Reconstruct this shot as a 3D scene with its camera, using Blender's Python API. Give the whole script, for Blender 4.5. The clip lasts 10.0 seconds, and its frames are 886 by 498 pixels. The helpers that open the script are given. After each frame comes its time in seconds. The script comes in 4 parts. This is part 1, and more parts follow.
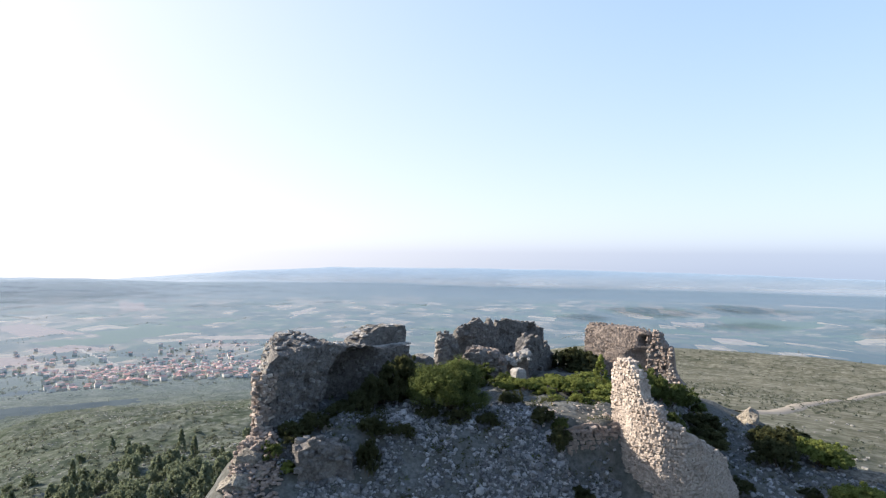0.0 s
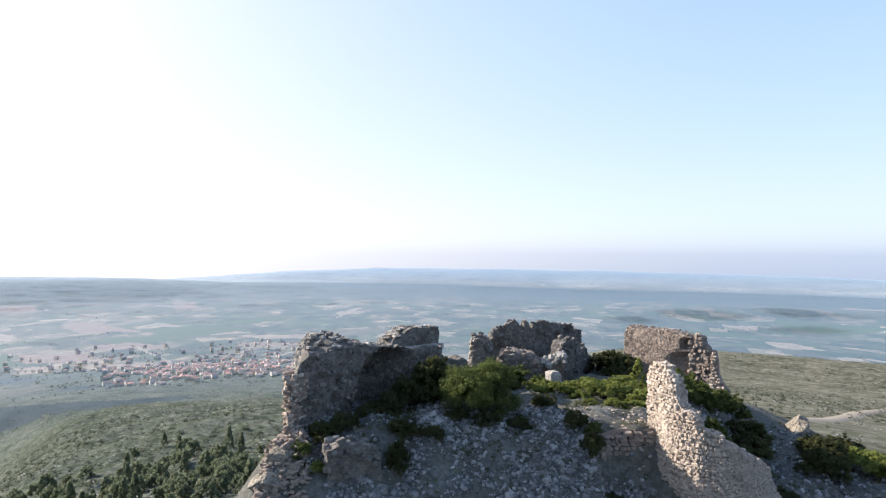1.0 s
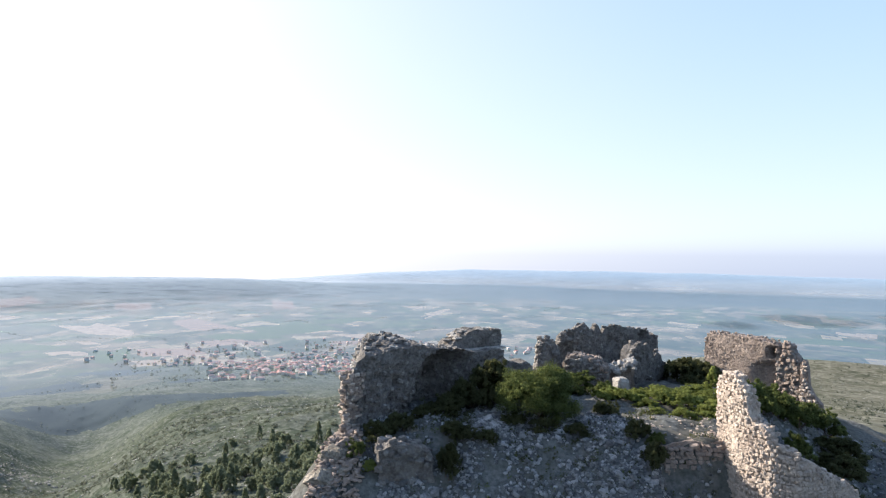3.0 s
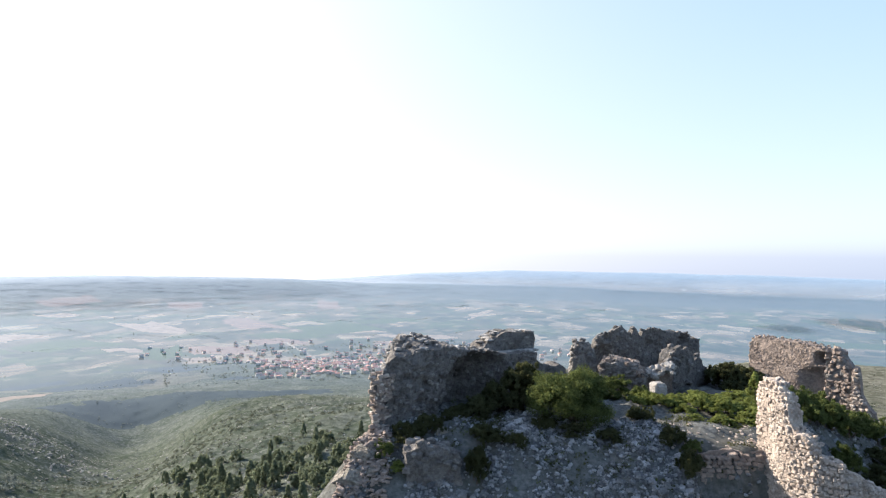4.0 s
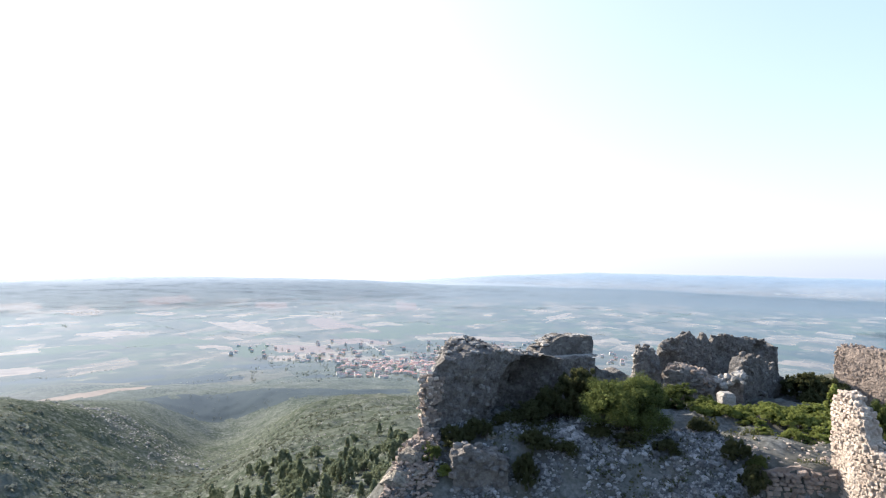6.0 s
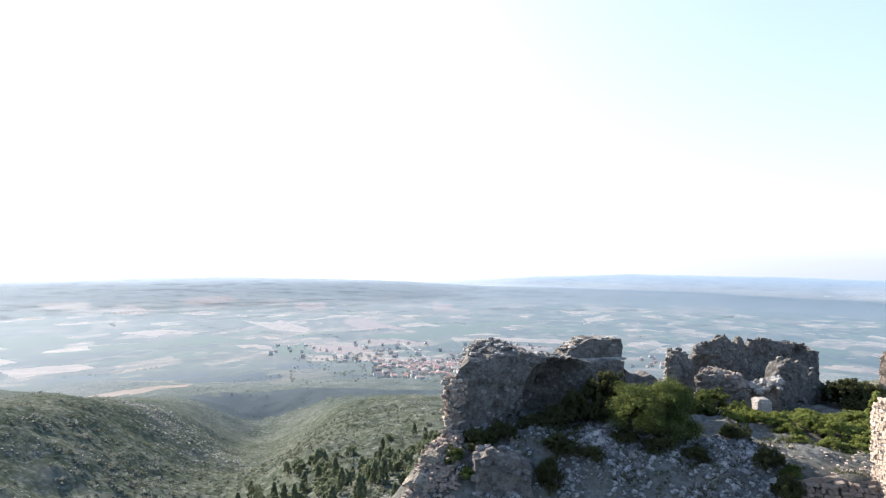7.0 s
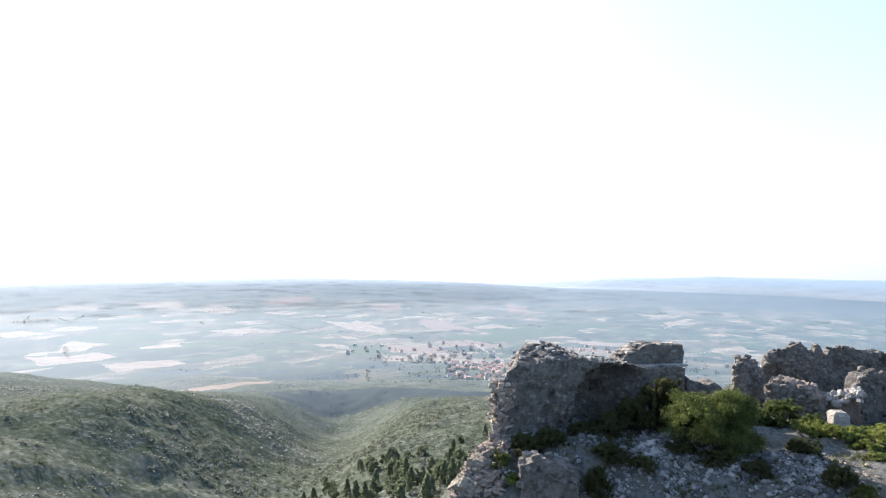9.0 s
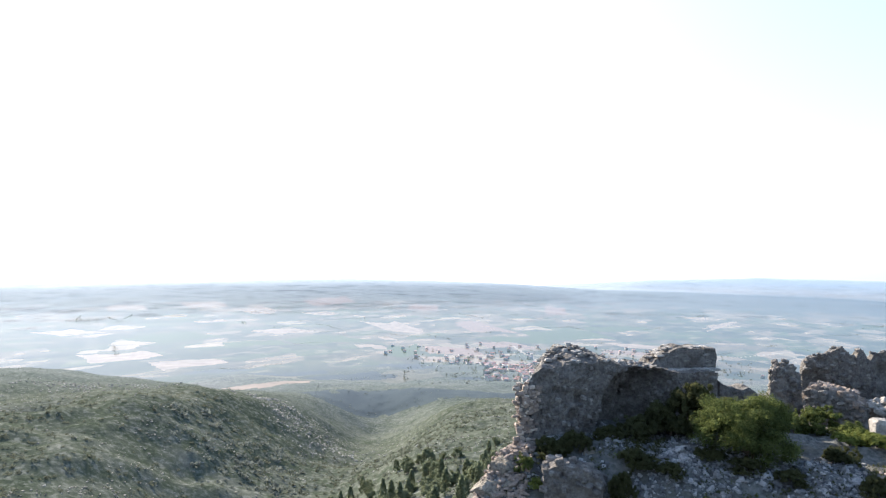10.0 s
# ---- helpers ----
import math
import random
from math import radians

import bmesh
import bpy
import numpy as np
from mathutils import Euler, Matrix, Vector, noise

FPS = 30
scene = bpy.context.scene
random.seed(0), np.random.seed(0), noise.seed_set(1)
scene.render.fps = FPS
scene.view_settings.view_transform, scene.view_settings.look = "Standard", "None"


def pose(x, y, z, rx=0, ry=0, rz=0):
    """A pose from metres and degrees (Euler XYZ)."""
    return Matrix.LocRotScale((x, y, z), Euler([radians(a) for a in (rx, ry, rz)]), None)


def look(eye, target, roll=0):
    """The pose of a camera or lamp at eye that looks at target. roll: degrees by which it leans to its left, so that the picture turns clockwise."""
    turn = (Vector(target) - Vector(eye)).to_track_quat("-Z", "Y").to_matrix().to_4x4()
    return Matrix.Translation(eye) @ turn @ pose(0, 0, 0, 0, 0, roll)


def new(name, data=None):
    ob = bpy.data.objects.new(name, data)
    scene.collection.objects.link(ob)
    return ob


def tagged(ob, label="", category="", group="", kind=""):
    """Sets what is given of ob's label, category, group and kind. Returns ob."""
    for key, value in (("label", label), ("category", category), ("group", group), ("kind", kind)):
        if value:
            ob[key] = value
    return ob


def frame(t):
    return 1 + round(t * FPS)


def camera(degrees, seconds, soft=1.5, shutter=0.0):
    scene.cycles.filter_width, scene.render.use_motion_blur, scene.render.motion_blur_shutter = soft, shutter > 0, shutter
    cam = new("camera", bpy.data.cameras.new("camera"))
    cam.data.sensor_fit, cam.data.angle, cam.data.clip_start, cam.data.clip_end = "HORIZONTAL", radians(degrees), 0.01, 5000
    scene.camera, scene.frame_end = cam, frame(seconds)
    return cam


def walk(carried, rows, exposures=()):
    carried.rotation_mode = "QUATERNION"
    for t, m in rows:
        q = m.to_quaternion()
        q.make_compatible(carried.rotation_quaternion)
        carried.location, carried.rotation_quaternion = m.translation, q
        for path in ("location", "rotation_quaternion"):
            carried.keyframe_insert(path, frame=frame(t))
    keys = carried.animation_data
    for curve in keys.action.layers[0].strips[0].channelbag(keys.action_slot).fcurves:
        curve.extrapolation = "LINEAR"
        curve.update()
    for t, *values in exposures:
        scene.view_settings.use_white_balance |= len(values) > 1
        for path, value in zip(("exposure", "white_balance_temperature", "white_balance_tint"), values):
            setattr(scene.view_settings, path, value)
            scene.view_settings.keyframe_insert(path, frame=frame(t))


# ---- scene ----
cam = camera(70.8, 10.0, 1.3)
PATH = [
    (0, (-1.018, -0.355, 8.921), (-0.839, 1.637, 8.934), 0.3),
    (0.5, (-0.687, -0.271, 8.918), (-0.579, 1.726, 8.932), 0.3),
    (1, (-0.369, -0.188, 8.918), (-0.331, 1.812, 8.933), 0.3),
    (1.5, (-0.066, -0.137, 8.922), (-0.091, 1.863, 8.938), 0.3),
    (2, (0.306, -0.063, 8.921), (0.214, 1.935, 8.938), 0.3),
    (2.5, (0.767, 0.018, 8.92), (0.598, 2.011, 8.938), 0.3),
    (4, (1.737, 0.378, 8.942), (1.355, 2.341, 8.963), 0.4),
    (4.5, (2.05, 0.484, 8.955), (1.606, 2.434, 8.977), 0.4),
    (5, (2.319, 0.625, 8.957), (1.813, 2.56, 8.98), 0.4),
    (5.5, (2.613, 0.753, 8.973), (2.049, 2.672, 8.997), 0.4),
    (7, (3.393, 1.247, 8.996), (2.661, 3.108, 9.024), 0.4),
    (7.5, (3.632, 1.403, 9.012), (2.849, 3.243, 9.04), 0.4),
    (8, (3.896, 1.597, 9.007), (3.057, 3.412, 9.037), 0.4),
    (8.5, (4.141, 1.793, 8.997), (3.248, 3.583, 9.029), 0.4),
    (9, (4.396, 1.948, 9.009), (3.448, 3.709, 9.041), 0.4),
    (9.5, (4.63, 2.155, 9.008), (3.63, 3.887, 9.041), 0.4),
    (10, (4.867, 2.352, 9.014), (3.815, 4.053, 9.049), 0.4),
]
walk(cam, [(t, look(eye, target, roll)) for t, eye, target, roll in PATH],
     [(0, 1.4), (2.5, 1.46), (4, 1.53), (5.5, 1.62), (7, 1.66), (10, 1.74)])

# ---- light ----
SUN_AZ, SUN_EL = 63.5, 24.0          # degrees to the left of +y, and above the horizon
world = bpy.data.worlds.new("sky")
scene.world = world
world.use_nodes = True
wn = world.node_tree
sky = wn.nodes.new("ShaderNodeTexSky")
sky.sky_type = "NISHITA"
sky.sun_disc = False
sky.sun_elevation = radians(SUN_EL)
sky.sun_rotation = radians(-SUN_AZ)
sky.altitude, sky.air_density, sky.dust_density, sky.ozone_density = 0, 0.5, 1.6, 3.0


def sky_math(operation, a, b):
    n = wn.nodes.new("ShaderNodeVectorMath")
    n.operation = operation
    for sock, v in zip(n.inputs, (a, b)):
        if isinstance(v, tuple):
            sock.default_value = v
        else:
            wn.links.new(v, sock)
    return n.outputs[0]


# summer haze: it washes the blue towards white and spreads the glow round the sun
hazy = sky_math("DIVIDE", sky_math("MULTIPLY", sky.outputs[0], (3.0, 2.93, 2.93)), sky_math("ADD", sky.outputs[0], (0.99, 0.81, 0.49)))
glow = sky_math("MULTIPLY", sky_math("MINIMUM", sky.outputs[0], (30.0, 30.0, 30.0)), (0.07, 0.07, 0.075))
wn.links.new(sky_math("ADD", hazy, glow), wn.nodes["Background"].inputs[0])
wn.nodes["Background"].inputs[1].default_value = 0.15
sun_way = Vector((-math.sin(radians(SUN_AZ)) * math.cos(radians(SUN_EL)), math.cos(radians(SUN_AZ)) * math.cos(radians(SUN_EL)), math.sin(radians(SUN_EL))))
sun = new("sun", bpy.data.lights.new("sun", "SUN"))
sun.data.energy, sun.data.angle, sun.data.color = 5.0, radians(0.5), (1.0, 0.88, 0.74)
sun.matrix_world = look(sun_way * 100, (0, 0, 0))

# ---- materials ----
def node_mat(name):
    m = bpy.data.materials.new(name)
    m.use_nodes = True
    return m, m.node_tree, m.node_tree.nodes["Principled BSDF"]


def ramp(nt, fac, stops):
    n = nt.nodes.new("ShaderNodeValToRGB")
    n.color_ramp.elements[0].position, n.color_ramp.elements[0].color = stops[0][0], (*stops[0][1], 1)
    n.color_ramp.elements[1].position, n.color_ramp.elements[1].color = stops[-1][0], (*stops[-1][1], 1)
    for p, c in stops[1:-1]:
        n.color_ramp.elements.new(p).color = (*c, 1)
    nt.links.new(fac, n.inputs[0])
    return n.outputs[0]


def mix(nt, fac, a, b, blend="MIX"):
    n = nt.nodes.new("ShaderNodeMix")
    n.data_type, n.blend_type = "RGBA", blend
    for sock, v in ((n.inputs[0], fac), (n.inputs[6], a), (n.inputs[7], b)):
        if isinstance(v, (int, float)):
            sock.default_value = v
        elif isinstance(v, tuple):
            sock.default_value = (*v, 1)
        else:
            nt.links.new(v, sock)
    return n.outputs[2]


def place_of(nt):
    return nt.nodes.new("ShaderNodeNewGeometry").outputs["Position"]


def tex(nt, scale, detail=6.0, rough=0.6, vec=None, kind="ShaderNodeTexNoise"):
    n = nt.nodes.new(kind)
    n.inputs["Scale"].default_value = scale
    if "Detail" in n.inputs:
        n.inputs["Detail"].default_value, n.inputs["Roughness"].default_value = detail, rough
    nt.links.new(vec or place_of(nt), n.inputs["Vector"])
    return n


def bump(nt, p, height, strength, distance):
    b = nt.nodes.new("ShaderNodeBump")
    b.inputs["Strength"].default_value, b.inputs["Distance"].default_value = strength, distance
    nt.links.new(height, b.inputs["Height"])
    nt.links.new(b.outputs[0], p.inputs["Normal"])


def haze_gloss(nt, p, tint=(0.75, 0.875, 1.0), rough=0.15, near=0.0, tilt=0.0):
    """Stands in for aerial haze: a pale bluish gloss, stronger far off and at low angles."""
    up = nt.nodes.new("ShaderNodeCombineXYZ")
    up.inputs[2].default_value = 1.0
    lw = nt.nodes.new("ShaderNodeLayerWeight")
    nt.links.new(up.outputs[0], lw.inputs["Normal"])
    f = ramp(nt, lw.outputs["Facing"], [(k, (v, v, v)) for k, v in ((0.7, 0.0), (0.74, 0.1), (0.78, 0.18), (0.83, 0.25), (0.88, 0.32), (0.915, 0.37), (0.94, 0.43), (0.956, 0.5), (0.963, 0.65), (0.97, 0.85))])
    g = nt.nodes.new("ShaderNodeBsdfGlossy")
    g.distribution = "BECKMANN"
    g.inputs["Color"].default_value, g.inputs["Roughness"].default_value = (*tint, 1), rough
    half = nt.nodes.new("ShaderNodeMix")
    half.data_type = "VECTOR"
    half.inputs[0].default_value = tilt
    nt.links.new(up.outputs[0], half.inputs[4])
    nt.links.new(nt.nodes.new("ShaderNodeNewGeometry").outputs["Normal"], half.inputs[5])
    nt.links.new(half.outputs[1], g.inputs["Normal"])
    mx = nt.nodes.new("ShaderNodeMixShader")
    dist = nt.nodes.new("ShaderNodeVectorMath")      # no haze on the near slopes of the hill, full from 950 m
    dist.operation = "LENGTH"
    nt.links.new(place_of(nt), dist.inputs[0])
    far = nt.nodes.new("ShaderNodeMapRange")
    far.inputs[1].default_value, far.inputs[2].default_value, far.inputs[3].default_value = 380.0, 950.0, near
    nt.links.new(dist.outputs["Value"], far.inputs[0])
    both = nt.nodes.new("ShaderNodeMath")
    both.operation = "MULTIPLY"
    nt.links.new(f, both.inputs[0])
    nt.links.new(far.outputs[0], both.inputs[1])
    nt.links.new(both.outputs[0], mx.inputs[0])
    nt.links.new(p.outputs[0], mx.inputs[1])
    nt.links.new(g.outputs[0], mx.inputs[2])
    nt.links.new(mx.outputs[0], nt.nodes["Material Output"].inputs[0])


def stone_mat(name, dark, light, grain=9.0, tinge=(0.33, 0.25, 0.2), lichen=0.4, relief_depth=0.14, joined_stones=False):
    m, nt, p = node_mat(name)
    info = nt.nodes.new("ShaderNodeNewGeometry" if joined_stones else "ShaderNodeObjectInfo")
    each = info.outputs["Random Per Island" if joined_stones else "Random"]
    big, fine = tex(nt, 0.9, 5), tex(nt, grain, 8, 0.7)
    c = ramp(nt, fine.outputs[0], [(0.3, dark), (0.7, light)])
    c = mix(nt, ramp(nt, big.outputs[0], [(0.42, (0, 0, 0)), (0.66, (0.55, 0.55, 0.55))]), c, tinge)
    c = mix(nt, 0.7 if joined_stones else 0.45, c, ramp(nt, each, [(0.0, dark), (0.5, tinge), (1.0, light)]))
    nt.links.new(c, p.inputs["Base Color"])
    p.inputs["Roughness"].default_value = 0.95
    p.inputs["Specular IOR Level"].default_value = 0.15
    cells = tex(nt, 5.5, kind="ShaderNodeTexVoronoi")
    dirt = ramp(nt, tex(nt, 2.6, 9, 0.75).outputs[0], [(0.4, (0.25, 0.25, 0.25)), (0.54, (1, 1, 1))])      # dark lichen
    c = mix(nt, lichen, c, dirt, "MULTIPLY")
    nt.links.new(c, p.inputs["Base Color"])
    relief = mix(nt, 0.5, tex(nt, 14.0, 8, 0.75).outputs[0], cells.outputs["Distance"])
    bump(nt, p, relief, 1.0, relief_depth)
    return m


M_GREY = stone_mat("weathered_limestone", (0.08, 0.077, 0.075), (0.32, 0.307, 0.295), 8.0, (0.148, 0.134, 0.124), 0.5, 0.11)
M_PALE = stone_mat("pale_limestone", (0.31, 0.265, 0.23), (0.64, 0.575, 0.51), 11.0, (0.4, 0.33, 0.285), 0.4, 0.08)
M_TAN = stone_mat("rubble_masonry", (0.145, 0.12, 0.105), (0.36, 0.3, 0.262), 10.0, (0.245, 0.198, 0.172), 0.3, 0.07)
M_LOOSE = stone_mat("loose_stone", (0.045, 0.05, 0.057), (0.5, 0.51, 0.53), 7.0, (0.19, 0.196, 0.204), joined_stones=True)
# pale stone; on crests and ledges it puts the sunlit rim into colour
M_CREST = stone_mat("sunlit_pale_limestone", (0.17, 0.166, 0.16), (0.5, 0.485, 0.465), 8.0, (0.28, 0.265, 0.25), 0.3, 0.08)
M_SLOPE = stone_mat("slope_limestone", (0.13, 0.132, 0.13), (0.36, 0.36, 0.345), 7.0, (0.24, 0.235, 0.22), joined_stones=True)


def leaf_mat(name, dark, light):
    m, nt, p = node_mat(name)
    g = nt.nodes.new("ShaderNodeNewGeometry")
    c = ramp(nt, g.outputs["Random Per Island"], [(0.0, dark), (1.0, light)])
    c = mix(nt, 0.5, c, ramp(nt, tex(nt, 1.3, 4).outputs[0], [(0.35, dark), (0.65, light)]))
    nt.links.new(c, p.inputs["Base Color"])
    p.inputs["Roughness"].default_value = 0.8
    p.inputs["Specular IOR Level"].default_value = 0.06
    t = nt.nodes.new("ShaderNodeBsdfTranslucent")
    nt.links.new(c, t.inputs[0])
    mx = nt.nodes.new("ShaderNodeMixShader")
    mx.inputs[0].default_value = 0.48
    nt.links.new(p.outputs[0], mx.inputs[1])
    nt.links.new(t.outputs[0], mx.inputs[2])
    nt.links.new(mx.outputs[0], nt.nodes["Material Output"].inputs[0])
    return m


M_LEAF = leaf_mat("bush_leaves", (0.034, 0.049, 0.018), (0.15, 0.18, 0.062))
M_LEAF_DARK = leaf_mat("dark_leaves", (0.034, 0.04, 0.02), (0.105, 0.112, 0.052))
M_LEAF_FRESH = leaf_mat("fresh_leaves", (0.085, 0.105, 0.03), (0.27, 0.31, 0.095))
M_PINE = leaf_mat("pine_needles", (0.1, 0.125, 0.085), (0.24, 0.27, 0.17))
M_SCRUB = leaf_mat("garrigue_scrub", (0.06, 0.072, 0.055), (0.12, 0.132, 0.1))
# distant leaves, paler and bluer: aerial haze put into their colour
M_HAZE_TREE = leaf_mat("hazed_trees", (0.15, 0.18, 0.185), (0.23, 0.26, 0.255))
M_HAZE_SCRUB = leaf_mat("far_scrub", (0.1, 0.122, 0.12), (0.165, 0.185, 0.17))


def plain_mat(name, a, b, scale=3.0, rough=0.9):
    m, nt, p = node_mat(name)
    nt.links.new(ramp(nt, tex(nt, scale, 6).outputs[0], [(0.3, a), (0.7, b)]), p.inputs["Base Color"])
    p.inputs["Roughness"].default_value = rough
    p.inputs["Specular IOR Level"].default_value = 0.15
    return m, nt, p


M_BARK = plain_mat("bark", (0.07, 0.05, 0.035), (0.17, 0.13, 0.1), 8.0)[0]


def add_scaled(nt, sock, k):
    n = nt.nodes.new("ShaderNodeMath")
    n.operation = "MULTIPLY"
    n.inputs[1].default_value = k
    nt.links.new(sock, n.inputs[0])
    return n.outputs[0]


def ground_mat():
    m, nt, p = node_mat("dry_ground")
    pos = place_of(nt)
    # bare stony soil, dry grass and low green growth
    fine, mid, wide = tex(nt, 2.2, 8, 0.7, pos), tex(nt, 0.12, 6, 0.65, pos), tex(nt, 0.012, 5, 0.6, pos)
    stony = ramp(nt, fine.outputs[0], [(0.32, (0.12, 0.118, 0.112)), (0.68, (0.37, 0.365, 0.355))])
    green = ramp(nt, fine.outputs[0], [(0.35, (0.065, 0.078, 0.052)), (0.65, (0.16, 0.172, 0.115))])
    slope = mix(nt, ramp(nt, mid.outputs[0], [(0.42, (0, 0, 0)), (0.58, (1, 1, 1))]), green, stony)
    slope = mix(nt, ramp(nt, wide.outputs[0], [(0.4, (0, 0, 0)), (0.65, (0.75, 0.75, 0.75))]), slope, (0.085, 0.1, 0.068))
    patchy = ramp(nt, tex(nt, 0.035, 7, 0.7, pos).outputs[0], [(0.36, (0.04, 0.052, 0.04)), (0.5, (0.125, 0.138, 0.1)), (0.64, (0.3, 0.29, 0.25))])
    slope = mix(nt, 0.5, slope, patchy)
    spots = ramp(nt, tex(nt, 0.42, 5, 0.7, pos).outputs[0], [(0.42, (0.03, 0.045, 0.034)), (0.52, (0.09, 0.106, 0.076)), (0.64, (0.28, 0.28, 0.255))])
    slope = mix(nt, 0.52, slope, spots)
    # the plain: vineyards, stubble and scrub in strips
    mp = nt.nodes.new("ShaderNodeMapping")
    mp.inputs["Rotation"].default_value = (0, 0, 0.5)
    mp.inputs["Scale"].default_value = (0.015, 0.0095, 0.0)
    nt.links.new(pos, mp.inputs[0])
    v = nt.nodes.new("ShaderNodeTexVoronoi")
    v.distance = "CHEBYCHEV"
    v.inputs["Scale"].default_value = 1.0
    v.inputs["Randomness"].default_value = 0.85
    nt.links.new(mp.outputs[0], v.inputs["Vector"])
    sep = nt.nodes.new("ShaderNodeSeparateColor")
    nt.links.new(v.outputs["Color"], sep.inputs[0])
    strips = ramp(nt, sep.outputs[0], [(0.0, (0.03, 0.042, 0.034)), (0.25, (0.05, 0.066, 0.046)), (0.45, (0.075, 0.115, 0.055)), (0.62, (0.1, 0.105, 0.072)), (0.76, (0.2, 0.16, 0.12)), (0.88, (0.3, 0.24, 0.185)), (1.0, (0.46, 0.38, 0.3))])
    small = nt.nodes.new("ShaderNodeTexVoronoi")
    small.distance = "CHEBYCHEV"
    small.inputs["Scale"].default_value = 3.1
    nt.links.new(mp.outputs[0], small.inputs["Vector"])
    sep2 = nt.nodes.new("ShaderNodeSeparateColor")
    nt.links.new(small.outputs["Color"], sep2.inputs[0])
    plots = ramp(nt, sep2.outputs[1], [(0.0, (0.035, 0.046, 0.036)), (0.45, (0.07, 0.092, 0.055)), (0.75, (0.12, 0.112, 0.085)), (1.0, (0.32, 0.27, 0.21))])
    strips = mix(nt, 0.45, strips, plots)
    strips = mix(nt, ramp(nt, tex(nt, 0.011, 8, 0.72, pos).outputs[0], [(0.5, (0, 0, 0)), (0.62, (0.85, 0.85, 0.85))]), strips, (0.05, 0.058, 0.045))
    sx = nt.nodes.new("ShaderNodeSeparateXYZ")
    nt.links.new(pos, sx.inputs[0])
    east = nt.nodes.new("ShaderNodeMapRange")          # dry grass and stones on the eastern plateau
    east.inputs[1].default_value, east.inputs[2].default_value, east.inputs[4].default_value = 20.0, 70.0, 0.6
    nt.links.new(sx.outputs[0], east.inputs[0])
    straw = ramp(nt, tex(nt, 0.06, 7, 0.7, pos).outputs[0], [(0.36, (0.11, 0.108, 0.075)), (0.5, (0.25, 0.22, 0.16)), (0.66, (0.46, 0.41, 0.33))])
    straw = mix(nt, 0.5, straw, ramp(nt, tex(nt, 0.3, 6, 0.75, pos).outputs[0], [(0.4, (0.05, 0.055, 0.036)), (0.52, (0.22, 0.195, 0.145)), (0.62, (0.6, 0.55, 0.46))]))
    slope = mix(nt, east.outputs[0], slope, straw)
    slope = mix(nt, 1.0, slope, (0.8, 0.84, 0.86), "MULTIPLY")
    sp = nt.nodes.new("ShaderNodeSeparateXYZ")
    nt.links.new(pos, sp.inputs[0])
    low = nt.nodes.new("ShaderNodeMapRange")
    low.inputs[1].default_value, low.inputs[2].default_value = -138.0, -160.0
    nt.links.new(sp.outputs[2], low.inputs[0])
    c = mix(nt, low.outputs[0], slope, strips)
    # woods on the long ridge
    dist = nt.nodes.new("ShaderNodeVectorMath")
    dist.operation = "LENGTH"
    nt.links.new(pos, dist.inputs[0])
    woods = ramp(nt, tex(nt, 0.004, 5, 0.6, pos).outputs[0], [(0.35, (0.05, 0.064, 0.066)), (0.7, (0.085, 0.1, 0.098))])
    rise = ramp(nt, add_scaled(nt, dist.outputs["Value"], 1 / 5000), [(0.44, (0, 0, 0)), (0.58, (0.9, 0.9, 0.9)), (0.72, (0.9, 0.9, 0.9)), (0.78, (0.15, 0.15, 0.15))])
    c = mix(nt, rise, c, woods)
    # land beyond it, its colour paled to stand in for haze
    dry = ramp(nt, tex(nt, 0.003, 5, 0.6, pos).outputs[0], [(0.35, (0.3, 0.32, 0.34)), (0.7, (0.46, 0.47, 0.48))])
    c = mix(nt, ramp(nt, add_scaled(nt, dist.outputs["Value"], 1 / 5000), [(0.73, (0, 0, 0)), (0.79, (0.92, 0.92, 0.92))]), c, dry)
    # bare pale stone and soil of the hilltop
    top = nt.nodes.new("ShaderNodeMapRange")
    top.inputs[1].default_value, top.inputs[2].default_value = -14.0, -5.0
    nt.links.new(sp.outputs[2], top.inputs[0])
    bare = ramp(nt, tex(nt, 5.0, 8, 0.75, pos).outputs[0], [(0.32, (0.03, 0.033, 0.032)), (0.7, (0.19, 0.197, 0.195))])
    earth = ramp(nt, tex(nt, 3.0, 7, 0.7, pos).outputs[0], [(0.3, (0.036, 0.038, 0.032)), (0.7, (0.14, 0.137, 0.125))])
    bare = mix(nt, ramp(nt, tex(nt, 0.42, 6, 0.65, pos).outputs[0], [(0.42, (0.9, 0.9, 0.9)), (0.6, (0, 0, 0))]), bare, earth)
    c = mix(nt, 1.0, c, (0.72, 0.73, 0.74), "MULTIPLY")
    c = mix(nt, top.outputs[0], c, bare)
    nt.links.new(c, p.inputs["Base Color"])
    p.inputs["Roughness"].default_value = 1.0
    p.inputs["Specular IOR Level"].default_value = 0.0
    bump(nt, p, tex(nt, 6.0, 9, 0.75, pos).outputs[0], 0.6, 0.08)
    haze_gloss(nt, p)
    return m


M_GROUND = ground_mat()


# ---- building helpers ----
def mesh_of(name, verts, faces, material, smooth=False):
    me = bpy.data.meshes.new(name)
    me.from_pydata(verts if isinstance(verts, np.ndarray) else [tuple(v) for v in verts], [], faces)
    me.materials.append(material)
    if smooth:
        me.shade_smooth()
    me.update()
    return me


def part(name, me, parent, label="", m=None):
    ob = new(name, me)
    ob.parent = parent
    if m is not None:
        ob.matrix_basis = m
    return tagged(ob, label)


def smooth(a, b, x):
    t = np.clip((x - a) / (b - a), 0, 1)
    return t * t * (3 - 2 * t)


